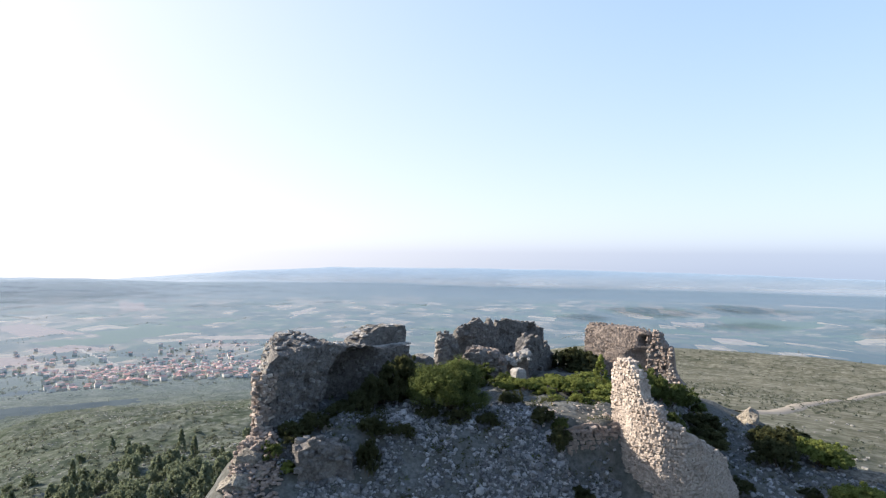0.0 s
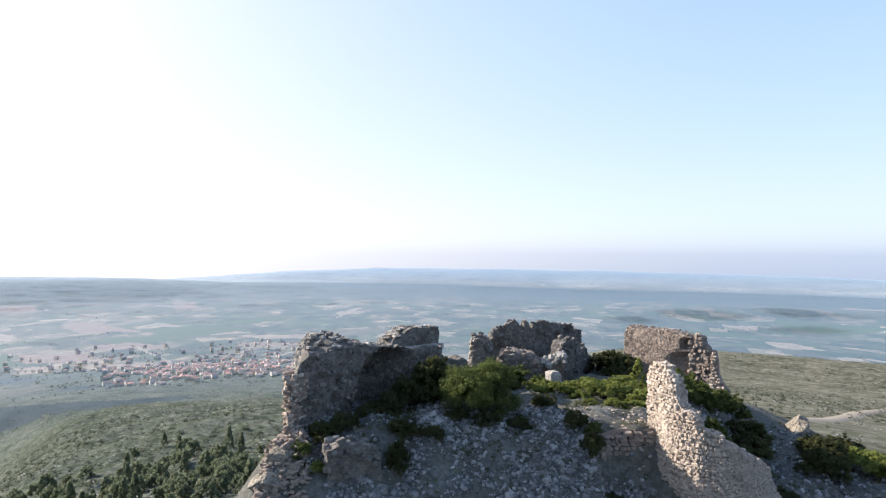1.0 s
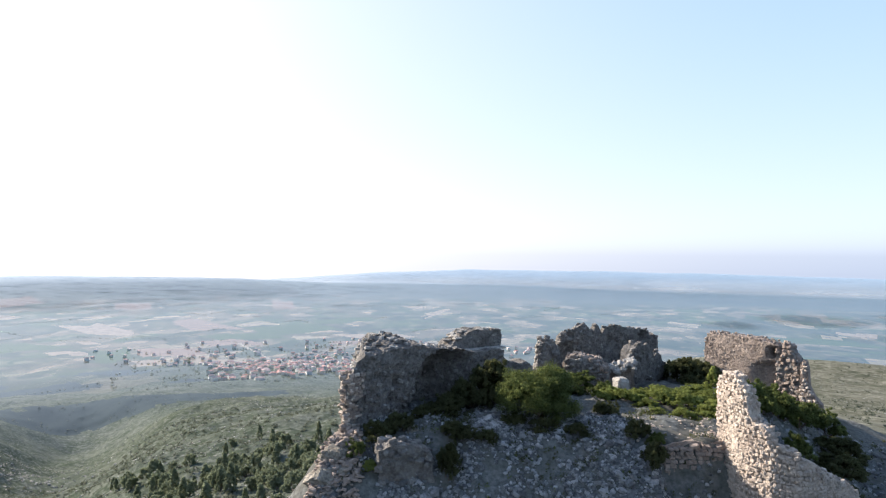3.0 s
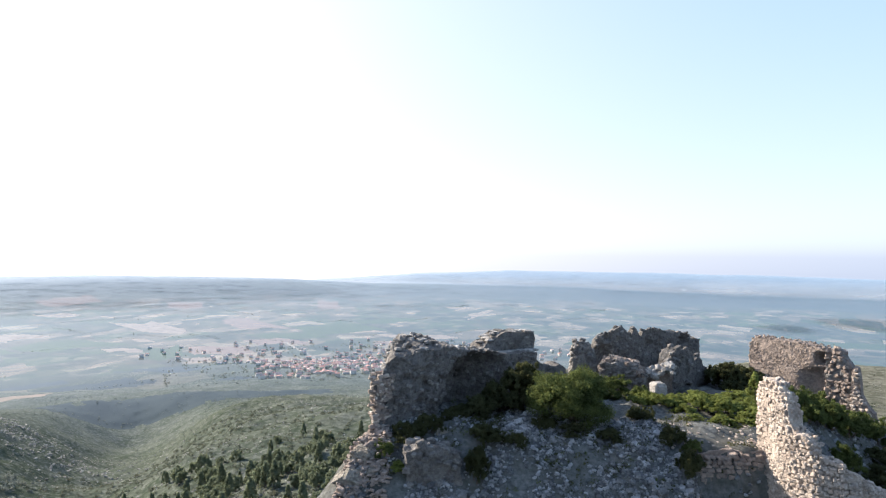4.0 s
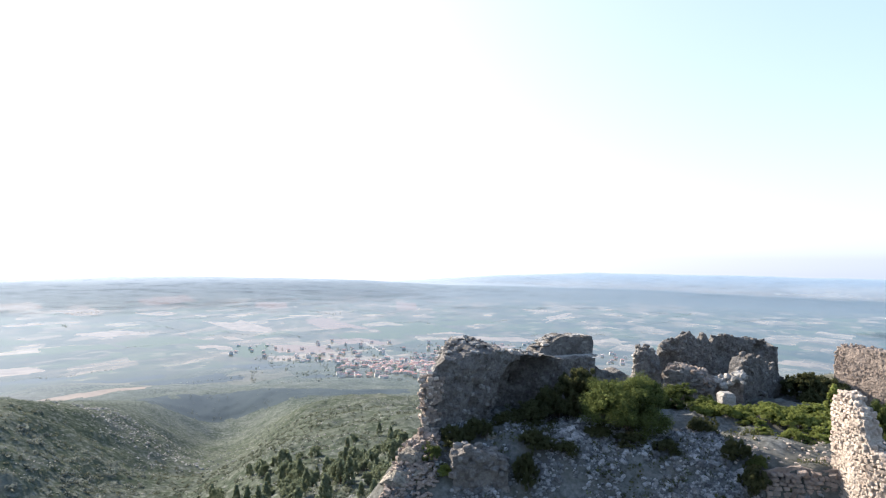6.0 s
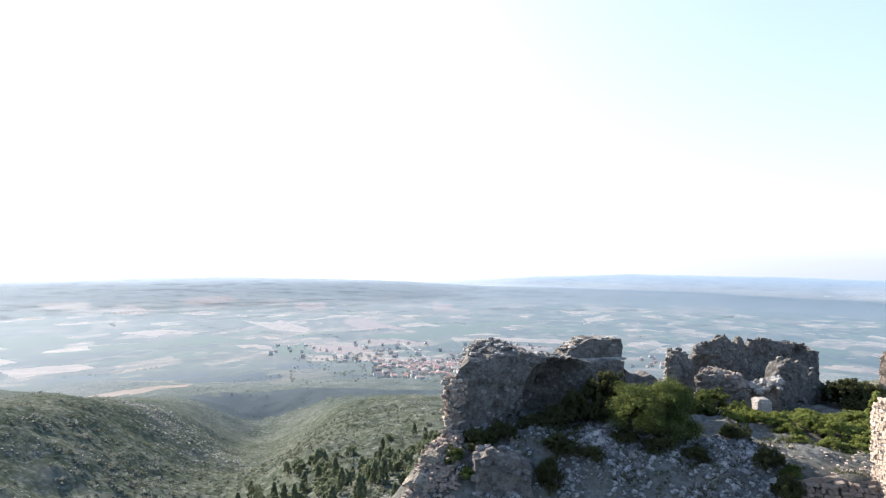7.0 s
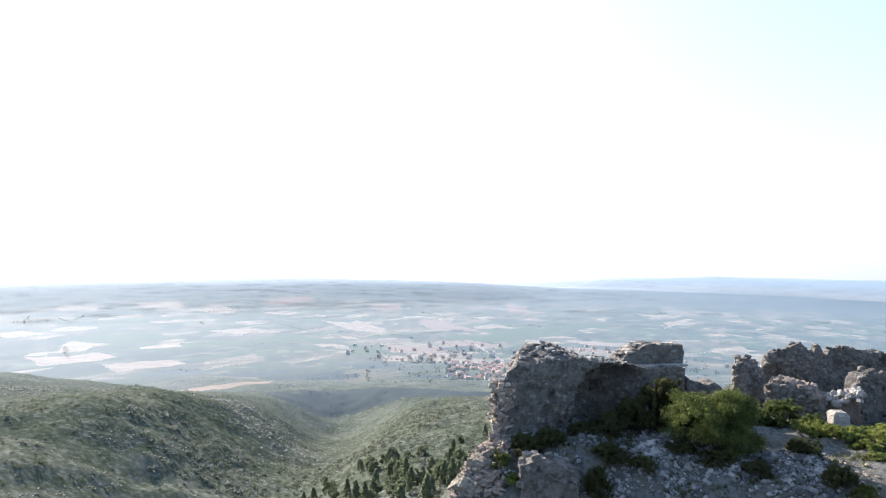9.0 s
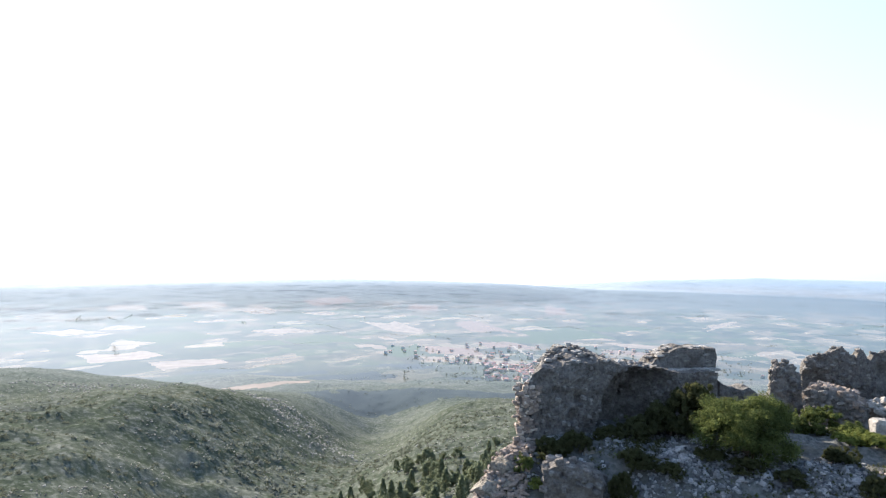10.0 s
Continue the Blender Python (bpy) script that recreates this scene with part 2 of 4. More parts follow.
def value_noise(x, y, seed=0):
    """Smooth noise in -1..1 on arrays."""
    x, y = np.asarray(x, float), np.asarray(y, float)
    xi, yi = np.floor(x).astype(np.int64), np.floor(y).astype(np.int64)
    u, v = x - xi, y - yi
    u, v = u * u * u * (u * (6 * u - 15) + 10), v * v * v * (v * (6 * v - 15) + 10)

    def lattice(a, b):
        n = (a * 374761393 + b * 668265263 + seed * 974634777) & 0x7FFFFFFF
        n = ((n ^ (n >> 13)) * 1274126177) & 0x7FFFFFFF
        return ((n ^ (n >> 16)) & 0xFFFF) / 32767.5 - 1
    return (lattice(xi, yi) * (1 - u) + lattice(xi + 1, yi) * u) * (1 - v) + (lattice(xi, yi + 1) * (1 - u) + lattice(xi + 1, yi + 1) * u) * v


def fbm(x, y, octaves=4, seed=0, gain=0.5):
    total, amp = 0, 1.0
    for k in range(octaves):
        total = total + amp * value_noise(np.asarray(x) * 2 ** k + 17.3 * k, np.asarray(y) * 2 ** k - 9.1 * k, seed + k)
        amp *= gain
    return total


# ---- the lie of the land ----
HILL = (5.0, 35.0)                    # the middle of the hilltop


def softplus(x, k=1.0):
    return np.logaddexp(0, np.asarray(x) * k) / k


def land(x, y):
    """The height of the ground at x, y (arrays)."""
    x, y = np.asarray(x, float), np.asarray(y, float)
    dx, dy = x - HILL[0], y - HILL[1]
    r = np.hypot(dx, dy)
    az = np.degrees(np.arctan2(x, y))                       # seen from under the path; right is positive
    west = np.interp(r, [0, 12, 30, 60, 100, 125, 150, 200, 250, 320, 400, 520, 700, 1000, 1300, 2000, 3000, 5200],
                     [1, -4, -15, -28, -36, -40, -43, -48, -56, -70, -90, -112, -135, -160, -172, -186, -195, -195])
    east = np.interp(r, [0, 12, 30, 60, 100, 200, 300, 370, 500, 800, 1100, 1500, 2000, 3000, 5200],
                     [1, -3, -9, -14, -20, -36, -47, -48, -72, -125, -158, -176, -186, -195, -195])
    w = smooth(-8, 22, az)
    z = west * (1 - w) + east * w
    # the gully that runs out to the plain, and the stony hillside beyond it
    gx = np.interp(y, [0, 150, 260, 385, 600], [-95, -150, -207, -290, -450])
    side = (x - gx) * 0.86
    along = smooth(40, 140, y) * (1 - smooth(380, 560, y)) * smooth(60, 0, az)
    z = z - 30 * np.exp(-(side / 42) ** 2) * along
    z = z + 6 * smooth(-25, -90, side) * along * (1 - smooth(250, 380, y)) - 7 * smooth(-60, -190, side) * along
    rough = smooth(25, 140, r) * (1 - 0.6 * smooth(900, 1500, r)) * (1 - 0.8 * smooth(5, 25, az))
    z = z + rough * (3.2 * fbm(x / 90, y / 90, 4, 3) + (1.5 * fbm(x / 27, y / 27, 2, 9) + 0.8 * fbm(x / 10, y / 10, 3, 8)) * (1 - smooth(300, 700, r)))
    swell = np.interp(az, [-180, -90, -67, -60, -55, -51, -46, -41, -36, 180], [30, 50, 46, 35, 27, 18, 10, 3, 0, 0])
    z = z + swell * np.exp(-((r - 540) / np.where(r < 540, 190, 120)) ** 2)
    # low hills on the plain, the long ridge behind it, and the land beyond the ridge
    z = z + smooth(1100, 1500, r) * (1 - smooth(2400, 2900, r)) * smooth(5, 25, az) * (10 + 18 * fbm(x / 420, y / 420, 2, 21))
    z = z + smooth(1200, 1600, r) * (1 - smooth(2500, 3000, r)) * (1 - smooth(5, 25, az)) * 3 * fbm(x / 500, y / 500, 3, 23)
    dip = np.interp(az, [-180, -70, -50, -38, -30, -23, -18, 0, 12, 22, 40, 180], [2.2, 2.1, 1.9, 1.8, 2.05, 2.35, 2.65, 2.95, 3.3, 3.75, 3.9, 3.9]) + 0.05 * fbm(az / 6, az * 0, 3, 5)
    crest = 9 - 3500 * np.tan(np.radians(dip))
    z = z + np.maximum(crest + 195, 0) * np.exp(-((r - 3500) / np.where(r < 3500, 1050, 620)) ** 2)
    far = np.interp(az, [-180, -28, -14, -5, 15, 40, 180], [2.6, 2.6, 1.75, 1.35, 1.5, 1.9, 2.0]) + 0.04 * fbm(az / 4, az * 0, 3, 6)
    z = z + smooth(3700, 4850, r) * np.maximum(9 - 4850 * np.tan(np.radians(far)) + 195, 0)
    # the hilltop itself
    edge = 27.9 - 0.27 * np.maximum(0, -x) + 0.35 * fbm(x / 2.3, y * 0, 2, 31)
    top = 1.22 - 0.075 * np.maximum(0, y - 37) - 0.22 * np.maximum(0, x - 11.5) - 0.92 * softplus(edge - y, 2.5)
    top = top - 1.7 * smooth(6.6, 7.5, x) * (1 - smooth(9.7, 10.6, x)) * smooth(28.0, 27.4, y)
    s = (x - 11.6) * 0.855 - (y - 28) * 0.519
    terrace = -3.1 - 0.15 * (x - 20) - 0.08 * (40 - y) - 0.5 * softplus(24 - y) - 0.5 * softplus(x - 29)
    t = smooth(-2.0, 3.2, s)
    top = top * (1 - t) + terrace * t
    top = top - 1.5 * softplus(-6.9 - 0.1 * (27 - y) - x, 2.0) - 0.8 * softplus(y - 51)
    top = top + 0.16 * fbm(x / 1.6, y / 1.6, 4, 12) + 0.1 * fbm(x / 0.5, y / 0.5, 2, 14)
    k = smooth(24, 44, r)
    return top * (1 - k) + z * k


def polar(az, r):
    return r * math.sin(radians(az)), r * math.cos(radians(az))


def field_mat(name, a, b):
    m, nt, p = plain_mat(name, a, b, 0.05)
    p.inputs["Specular IOR Level"].default_value = 0.0
    haze_gloss(nt, p)
    return m


F_STRAW = field_mat("stubble", (0.16, 0.132, 0.106), (0.25, 0.205, 0.168))
F_TRACK = field_mat("dirt_track", (0.2, 0.18, 0.155), (0.28, 0.255, 0.22))
F_PINK = field_mat("bare_soil", (0.14, 0.105, 0.086), (0.2, 0.15, 0.126))
# dark floor: the shade of wooded hollows is put into its colour
F_WOOD_SHADE = field_mat("shaded_wood_floor", (0.034, 0.046, 0.052), (0.05, 0.064, 0.068))
F_GREEN = field_mat("vines", (0.038, 0.058, 0.027), (0.06, 0.082, 0.042))
# azimuth, distance, width and depth in metres, turn
STRAW = [(-58.8, 1258, 139, 230, 8), (-53.5, 1112, 126, 130, 20), (-47.4, 747, 137, 50, -6), (-46.0, 1646, 116, 200, 40), (-35.9, 1723, 110, 420, 18), (-36.6, 1450, 31, 120, 10), (-38.1, 1287, 67, 110, 0), (-32.3, 1090, 51, 80, 10), (-32.4, 1101, 50, 70, 30), (-48.1, 2264, 142, 270, 25), (-52.6, 2420, 159, 300, 10), (-58.6, 2393, 140, 220, 5), (-52.0, 1962, 103, 80, 12)]
PALE = [(-18.5, 1525, 100, 120, 15), (-13.0, 1402, 162, 130, 10), (-7.6, 2009, 34, 500, -14), (-9.5, 2250, 90, 120, 20), (26.7, 1838, 100, 90, 0), (29.8, 1420, 60, 120, 20), (35.9, 2696, 260, 300, 0), (-62.5, 1800, 120, 200, 20), (-42.5, 2150, 90, 160, 30)]
SOIL = [(-41.8, 2492, 212, 300, 10), (-28.6, 1764, 100, 400, 12), (-30.4, 1219, 120, 220, 0), (-27.7, 1696, 120, 300, 25), (-21.4, 2313, 91, 500, 0), (-26.0, 1330, 120, 150, 10), (-14.5, 1250, 150, 110, -10), (-33.5, 2300, 130, 300, 0)]
VINES = [(-34.8, 1221, 64, 330, 0), (-20.6, 1586, 240, 330, 10), (-25.0, 1450, 150, 200, 15), (-42, 1450, 180, 300, 20), (-48, 1400, 150, 200, 10), (-55, 1600, 200, 250, 25), (-16, 1800, 200, 200, 10), (8, 1500, 260, 170, 0), (24, 1650, 260, 200, 10), (33, 1974, 300, 350, 0)]
FIELDS = [(1, STRAW), (1, PALE), (2, SOIL), (3, VINES)]


TRACKS = [([polar(-25, 1330), polar(-23.6, 1130), polar(-22.5, 1030), polar(-20, 960)], 5.0), ([polar(-16, 1010), polar(-10, 1200), polar(-3, 1420)], 5.0)]

# woods with shade painted into the ground: azimuth, distance, half width and half depth
SHADED_WOODS = [(-39, 615, 80, 38), (-31.5, 605, 95, 36), (-26, 610, 50, 24), (-34.7, 950, 60, 40), (-40, 830, 60, 30), (-45, 900, 50, 24), (-28, 800, 40, 18), (-51, 980, 60, 26)]


def ground_sheet():
    rings = [0.0]
    step = 0.34
    while rings[-1] < 4930:
        rings.append(rings[-1] + step)
        if rings[-1] > 25:
            step = max(0.34, rings[-1] * (0.0085 if 540 < rings[-1] < 2500 else 0.0185))
    rings = np.array(rings[1:])
    a = np.radians(np.concatenate([np.arange(-78, 50, 0.17), np.arange(50, 282, 1.2)]))
    n = len(a)
    R, A = np.meshgrid(rings, a, indexing="ij")
    X, Y = HILL[0] + R * np.sin(A), HILL[1] + R * np.cos(A)
    Z = land(X, Y)
    verts = np.stack([X, Y, Z], -1).reshape(-1, 3)
    i, j = np.meshgrid(np.arange(len(rings) - 1), np.arange(n), indexing="ij")
    q = np.stack([i * n + j, (i + 1) * n + j, (i + 1) * n + (j + 1) % n, i * n + (j + 1) % n], -1).reshape(-1, 4)[:, ::-1]
    # which stretch of the plain each face belongs to
    c = verts[q].mean(1)
    slot = np.zeros(len(q), int)
    for material, spots in FIELDS:
        for az, r, w, d, turn in spots:
            x0, y0 = polar(az, r)
            t = radians(-az + turn)
            u = (c[:, 0] - x0) * math.cos(t) + (c[:, 1] - y0) * math.sin(t)
            v = -(c[:, 0] - x0) * math.sin(t) + (c[:, 1] - y0) * math.cos(t)
            slot[(np.abs(u + 0.05 * w * np.sin(v / d * 5 + az) + 0.3 * v * w / (w + d)) < w * 0.42) & (np.abs(v + 0.07 * d * np.sin(u / w * 6 + r) + 0.03 * d * np.sign(np.sin(u / w * 4 + az))) < d * 0.3)] = material
    for az, r, wide, deep in SHADED_WOODS:
        x0, y0 = polar(az, r)
        u = (c[:, 0] - x0) * math.cos(radians(az)) - (c[:, 1] - y0) * math.sin(radians(az))
        v = (c[:, 0] - x0) * math.sin(radians(az)) + (c[:, 1] - y0) * math.cos(radians(az))
        slot[(u / wide) ** 2 + (v / deep) ** 2 + 0.5 * fbm(c[:, 0] / 22, c[:, 1] / 22, 3, 33) < 1] = 5
    for pts, width in TRACKS:
        for (xa, ya), (xb, yb) in zip(pts, pts[1:]):
            ux, uy, ln = xb - xa, yb - ya, math.hypot(xb - xa, yb - ya)
            t = np.clip(((c[:, 0] - xa) * ux + (c[:, 1] - ya) * uy) / ln ** 2, 0, 1)
            slot[np.hypot(c[:, 0] - xa - t * ux, c[:, 1] - ya - t * uy) < width / 2] = 4
    verts = np.vstack([verts, [HILL[0], HILL[1], float(land(HILL[0], HILL[1]))]])
    faces = q.tolist() + [[len(verts) - 1, (k + 1) % n, k] for k in range(n)]
    me = mesh_of("ground", verts, faces, M_GROUND, smooth=True)
    for m in (F_STRAW, F_PINK, F_GREEN, F_TRACK, F_WOOD_SHADE):
        me.materials.append(m)
    me.polygons.foreach_set("material_index", np.concatenate([slot, np.zeros(n, int)]).astype(np.int32))
    me.update()
    return tagged(new("ground", me), "stony limestone hill, scrub slopes and a wide farmed plain", "ground", kind="structure")


ground_sheet()


def dirt_road(pts, width):
    """A worn track that follows the ground, with a crowned middle and soft verges."""
    p = np.array(pts, float)
    cum = np.concatenate([[0], np.cumsum(np.hypot(*np.diff(p, axis=0).T))])
    t = np.arange(0, cum[-1], 1.5)
    x, y = np.interp(t, cum, p[:, 0]), np.interp(t, cum, p[:, 1])
    dx, dy = np.gradient(x), np.gradient(y)
    ln = np.hypot(dx, dy)
    half = width / 2 * (1 + 0.15 * value_noise(t / 9, t * 0, 4))
    rows = []
    for k, lift in ((-1, 0.0), (-0.6, 0.22), (0, 0.26), (0.6, 0.22), (1, 0.0)):
        u, v = x - dy / ln * half * k, y + dx / ln * half * k
        rows.append(np.stack([u, v, land(u, v) + lift], -1))
    n = len(t)
    faces = [(r * n + k, (r + 1) * n + k, (r + 1) * n + k + 1, r * n + k + 1)[::-1] for r in range(4) for k in range(n - 1)]
    tagged(new("track", mesh_of("track", np.concatenate(rows), faces, F_TRACK, smooth=True)), "pale dirt track across the dry plateau", "track", kind="structure")


dirt_road([(58, 99), (66, 103), (70.8, 107.2), (76.4, 113.1), (96.5, 136.3), (124.2, 165.7), (157.9, 196.9), (182.8, 216.2), (230, 250)], 3.4)


# ---- ruined walls ----
def wall_core(line, thick, tops, base, seed=0, carve=None, ragged=0.25, step=0.16, lump=0.12, material=None, crest=None, skew=0.0):
    """A ragged wall with its front face along line (x, y points; the front is on the right hand as one walks along it).
    tops: (metres along, height) profile; base: height of its foot; carve(s, z): depth of hollows in the front."""
    pts = [Vector((x, y)) for x, y in line]
    cum = [0.0]
    for a, b in zip(pts, pts[1:]):
        cum.append(cum[-1] + (b - a).length)

    def at(s):
        for k in range(len(pts) - 1):
            if s <= cum[k + 1] or k == len(pts) - 2:
                d = (pts[k + 1] - pts[k]).normalized()
                return pts[k] + d * (s - cum[k]), Vector((d.y, -d.x))
    ns, nz, nt = max(3, int(cum[-1] / step)), max(4, int((max(z for _, z in tops) - base) / step)), max(3, int(thick / step))
    ss, zs = [s for s, _ in tops], [z for _, z in tops]
    ring, verts = 2 * (nz + 1) + nt - 1, []
    for i in range(ns + 1):
        s = cum[-1] * i / ns
        p, n = at(s)
        top = float(np.interp(s, ss, zs)) + ragged * float(fbm(s * 1.1 + seed * 3.1, seed, 4, 40 + seed))
        sec = [(0.0, base + (top - base) * k / nz, 0) for k in range(nz + 1)]
        rough = fbm(np.full(nt, s * 1.7), np.arange(nt) * 0.4 + seed, 3, 50)
        sec += [(thick * k / nt, top + (crest(s) if crest else 0) * math.sin(math.pi * min(1, k / nt * 0.62)) + 0.5 * ragged * float(rough[k]), 1) for k in range(1, nt)]
        sec += [(thick, base + (top - base) * (1 - k / nz) * 0.97, 2) for k in range(nz + 1)]
        for depth, z, side in sec:
            d = depth
            if side == 0 and carve:
                d += carve(s, z)
            v = Vector((p.x - n.x * d, p.y - n.y * d, z))
            shift = skew * depth * max(0, 1 - s / 3)
            v.x -= n.y * shift
            v.y += n.x * shift
            out = n if side == 0 else (-n if side == 2 else Vector((0, 0)))
            q = Vector((v.x, v.y, v.z))
            f = noise.fractal(q * 0.9 + Vector((seed * 7.7, 0, 0)), 1.0, 2.2, 5) * lump + noise.fractal(q * 3.3, 1.0, 2.1, 3) * lump * 0.45
            v.x += out.x * f
            v.y += out.y * f
            if side == 1:
                v.z += f * 0.5
            ends = noise.fractal(Vector((z * 1.3, depth * 1.2, seed + (0 if i < ns / 2 else 9))), 1.0, 2.2, 4)
            if i in (0, ns):
                d2 = Vector((-n.y, n.x)) * (-1 if i == 0 else 1)
                v.x += d2.x * ends * ragged * 0.8
                v.y += d2.y * ends * ragged * 0.8
            verts.append(v)
    faces = []
    for i in range(ns):
        for j in range(ring - 1):
            a = i * ring + j
            faces.append((a, a + ring, a + ring + 1, a + 1))
    for i, flip in ((0, False), (ns, True)):
        o = i * ring
        grid = []
        for k in range(nz):
            f, g = verts[o + k], verts[o + ring - 1 - k]
            row = [o + k]
            for q in range(1, nt):
                v = f.lerp(g, q / nt)
                d2 = (verts[ring + k] - verts[k]) if i == 0 else (verts[o - ring + k] - verts[o + k])
                v = v + d2.normalized() * (-1 if i == 0 else 1) * lump * 1.6 * noise.fractal(Vector((v.x * 2.1, v.y * 2.1, v.z * 2.1)), 1.0, 2.1, 4)
                verts.append(v)
                row.append(len(verts) - 1)
            grid.append(row + [o + ring - 1 - k])
        grid.append([o + nz + q for q in range(nt + 1)])
        for k in range(nz):
            for q in range(nt):
                f = (grid[k][q], grid[k + 1][q], grid[k + 1][q + 1], grid[k][q + 1])
                faces.append(f[::-1] if flip else f)
    return mesh_of("core", verts, faces, material), at, cum[-1]


def stone_mesh(rng, material, name="stone"):
    bm = bmesh.new()
    bmesh.ops.create_cube(bm, size=1.0)
    bmesh.ops.bevel(bm, geom=list(bm.edges), offset=0.16, segments=1, affect="EDGES")
    for v in bm.verts:
        v.co *= 1 + rng.uniform(-0.13, 0.13)
        v.co.x += 0.12 * v.co.z * rng.uniform(-1, 1)
    me = bpy.data.meshes.new(name)
    bm.to_mesh(me)
    bm.free()
    me.materials.append(material)
    return me


def stone_kit(material, seed=1):
    rng = random.Random(seed)
    return [stone_mesh(rng, material) for _ in range(7)]


KIT_SLOPE = stone_kit(M_SLOPE, 4)
KIT_CREST = stone_kit(M_CREST, 6)
KIT_PALE, KIT_GREY, KIT_TAN, KIT_LOOSE = stone_kit(M_PALE, 1), stone_kit(M_GREY, 2), stone_kit(M_TAN, 3), stone_kit(M_LOOSE, 4)


def joined(name, kit, mats, parent=None):
    """Many stones in one mesh."""
    verts, faces, off = [], [], 0
    for k, m in mats:
        src = kit[k]
        co = np.empty(len(src.vertices) * 3)
        src.vertices.foreach_get("co", co)
        M = np.array(m)
        verts.append(co.reshape(-1, 3) @ M[:3, :3].T + M[:3, 3])
        faces += [tuple(i + off for i in f.vertices) for f in src.polygons]
        off += len(src.vertices)
    me = mesh_of(name, np.vstack(verts), faces, kit[0].materials[0])
    ob = new(name, me)
    ob.parent = parent
    return tagged(ob, kind="stuff")


def lay_stones(parent, kit, at, length, tops, base, z0, course, width, seed, keep=1.0, carve=None, proud=0.02, limit=300, thick=0.28, crown=0.0, wild=1.0, loose=0.33):
    """Courses of rough stones bedded in the front of a wall, from the crown down; each is a piece of its own, up to limit."""
    rng = random.Random(seed)
    ss, zs = [s for s, _ in tops], [z for _, z in tops]
    z, laid = z0, []
    while z < max(zs):
        h = course * rng.uniform(0.75, 1.3)
        s = rng.uniform(0, width)
        while s < length:
            w = width * rng.uniform(0.6, 1.5)
            if z + h * 0.6 < float(np.interp(s, ss, zs)) and rng.random() < keep:
                p, n = at(s)
                d = (carve(s, z) if carve else 0) - proud
                m = Matrix(((-n.y, -n.x, 0, p.x - n.x * d), (n.x, -n.y, 0, p.y - n.y * d), (0, 0, 1, z + rng.uniform(-0.03, 0.03)), (0, 0, 0, 1)))
                m = m @ pose(0, 0, 0, wild * rng.uniform(-8, 8), wild * rng.uniform(-9, 9), wild * rng.uniform(-9, 9)) @ Matrix.Diagonal((w * 0.96, thick * rng.uniform(0.75, 1.2), h * 0.94, 1))
                laid.append((rng.randrange(len(kit)), m))
            s += w
        z += h
    s = 0.05
    while crown and s < length:                    # loose stones along the broken crown
        p, n = at(s)
        d = rng.uniform(0.0, crown)
        w = width * rng.uniform(0.7, 1.4)
        laid.append((rng.randrange(len(kit)), pose(p.x - n.x * d, p.y - n.y * d, float(np.interp(s, ss, zs)) + rng.uniform(-0.08, 0.1), rng.uniform(-20, 20), rng.uniform(-20, 20), rng.uniform(0, 360)) @ Matrix.Diagonal((w, w * 0.8, w * 0.7, 1))))
        s += width * loose
    laid.sort(key=lambda q: -q[1].translation.z)
    for k, m in laid[:limit]:
        part("stone", kit[k], parent, m=m)
    if laid[limit:]:
        joined("rubble", kit, laid[limit:], parent)


def ruin(name, label, category="ruin"):
    return tagged(new(name), label, category)


# the tall block beside the drop, with its hollowed vault
def block_hollow(s, z):
    arch = 2.1 + 1.75 * math.sqrt(max(0.0, 1 - ((s - 6.5) / 2.4) ** 2))
    inside = 1 / (1 + math.exp((z - arch) * 6)) / (1 + math.exp((s - 7.6) * 4)) / (1 + math.exp((4.3 - s) * 4))
    d = (2.1 - 0.1 * z) * inside
    for a, b, r, deep in ((4.85, 2.05, 0.42, 1.0), (6.5, 2.62, 0.3, 0.9), (2.67, 2.07, 0.22, 0.5), (2.93, 2.84, 0.2, 0.4), (1.7, 3.3, 0.15, 0.25), (3.6, 1.4, 0.25, 0.35), (8.3, 2.4, 0.2, 0.4), (9.1, 3.0, 0.16, 0.3)):
        d += deep * math.exp(-(((s - a) / r) ** 2 + ((z - b) / r) ** 2))
    return d


block = ruin("ruined_tower", "tall weathered grey limestone tower stump with a broken vault", "ruined tower")
B_TOP = [(0, 3.0), (0.3, 3.45), (0.7, 4.05), (1.0, 4.25), (1.8, 4.4), (3.0, 4.5), (4.2, 4.5), (5.0, 4.35), (5.6, 4.2), (6.5, 4.12), (7.3, 4.0), (8.4, 3.8), (9.3, 3.68), (10.6, 3.66)]
me, at, ln = wall_core([(-6.5, 27.1), (-3.0, 31.3), (0.3, 35.15)], 2.5, B_TOP, -1.4, 1, block_hollow, 0.13, material=M_GREY, lump=0.15, crest=lambda s: 0.5 * max(0, min(1, (5.0 - s) / 1.5)) * min(1, s / 2.6), step=0.13, skew=0.85)
part("core", me, block)
lay_stones(block, KIT_GREY, at, ln, B_TOP, -1.2, 0.3, 0.15, 0.21, 5, 0.3, block_hollow, proud=-0.03, thick=0.22, wild=2.5)
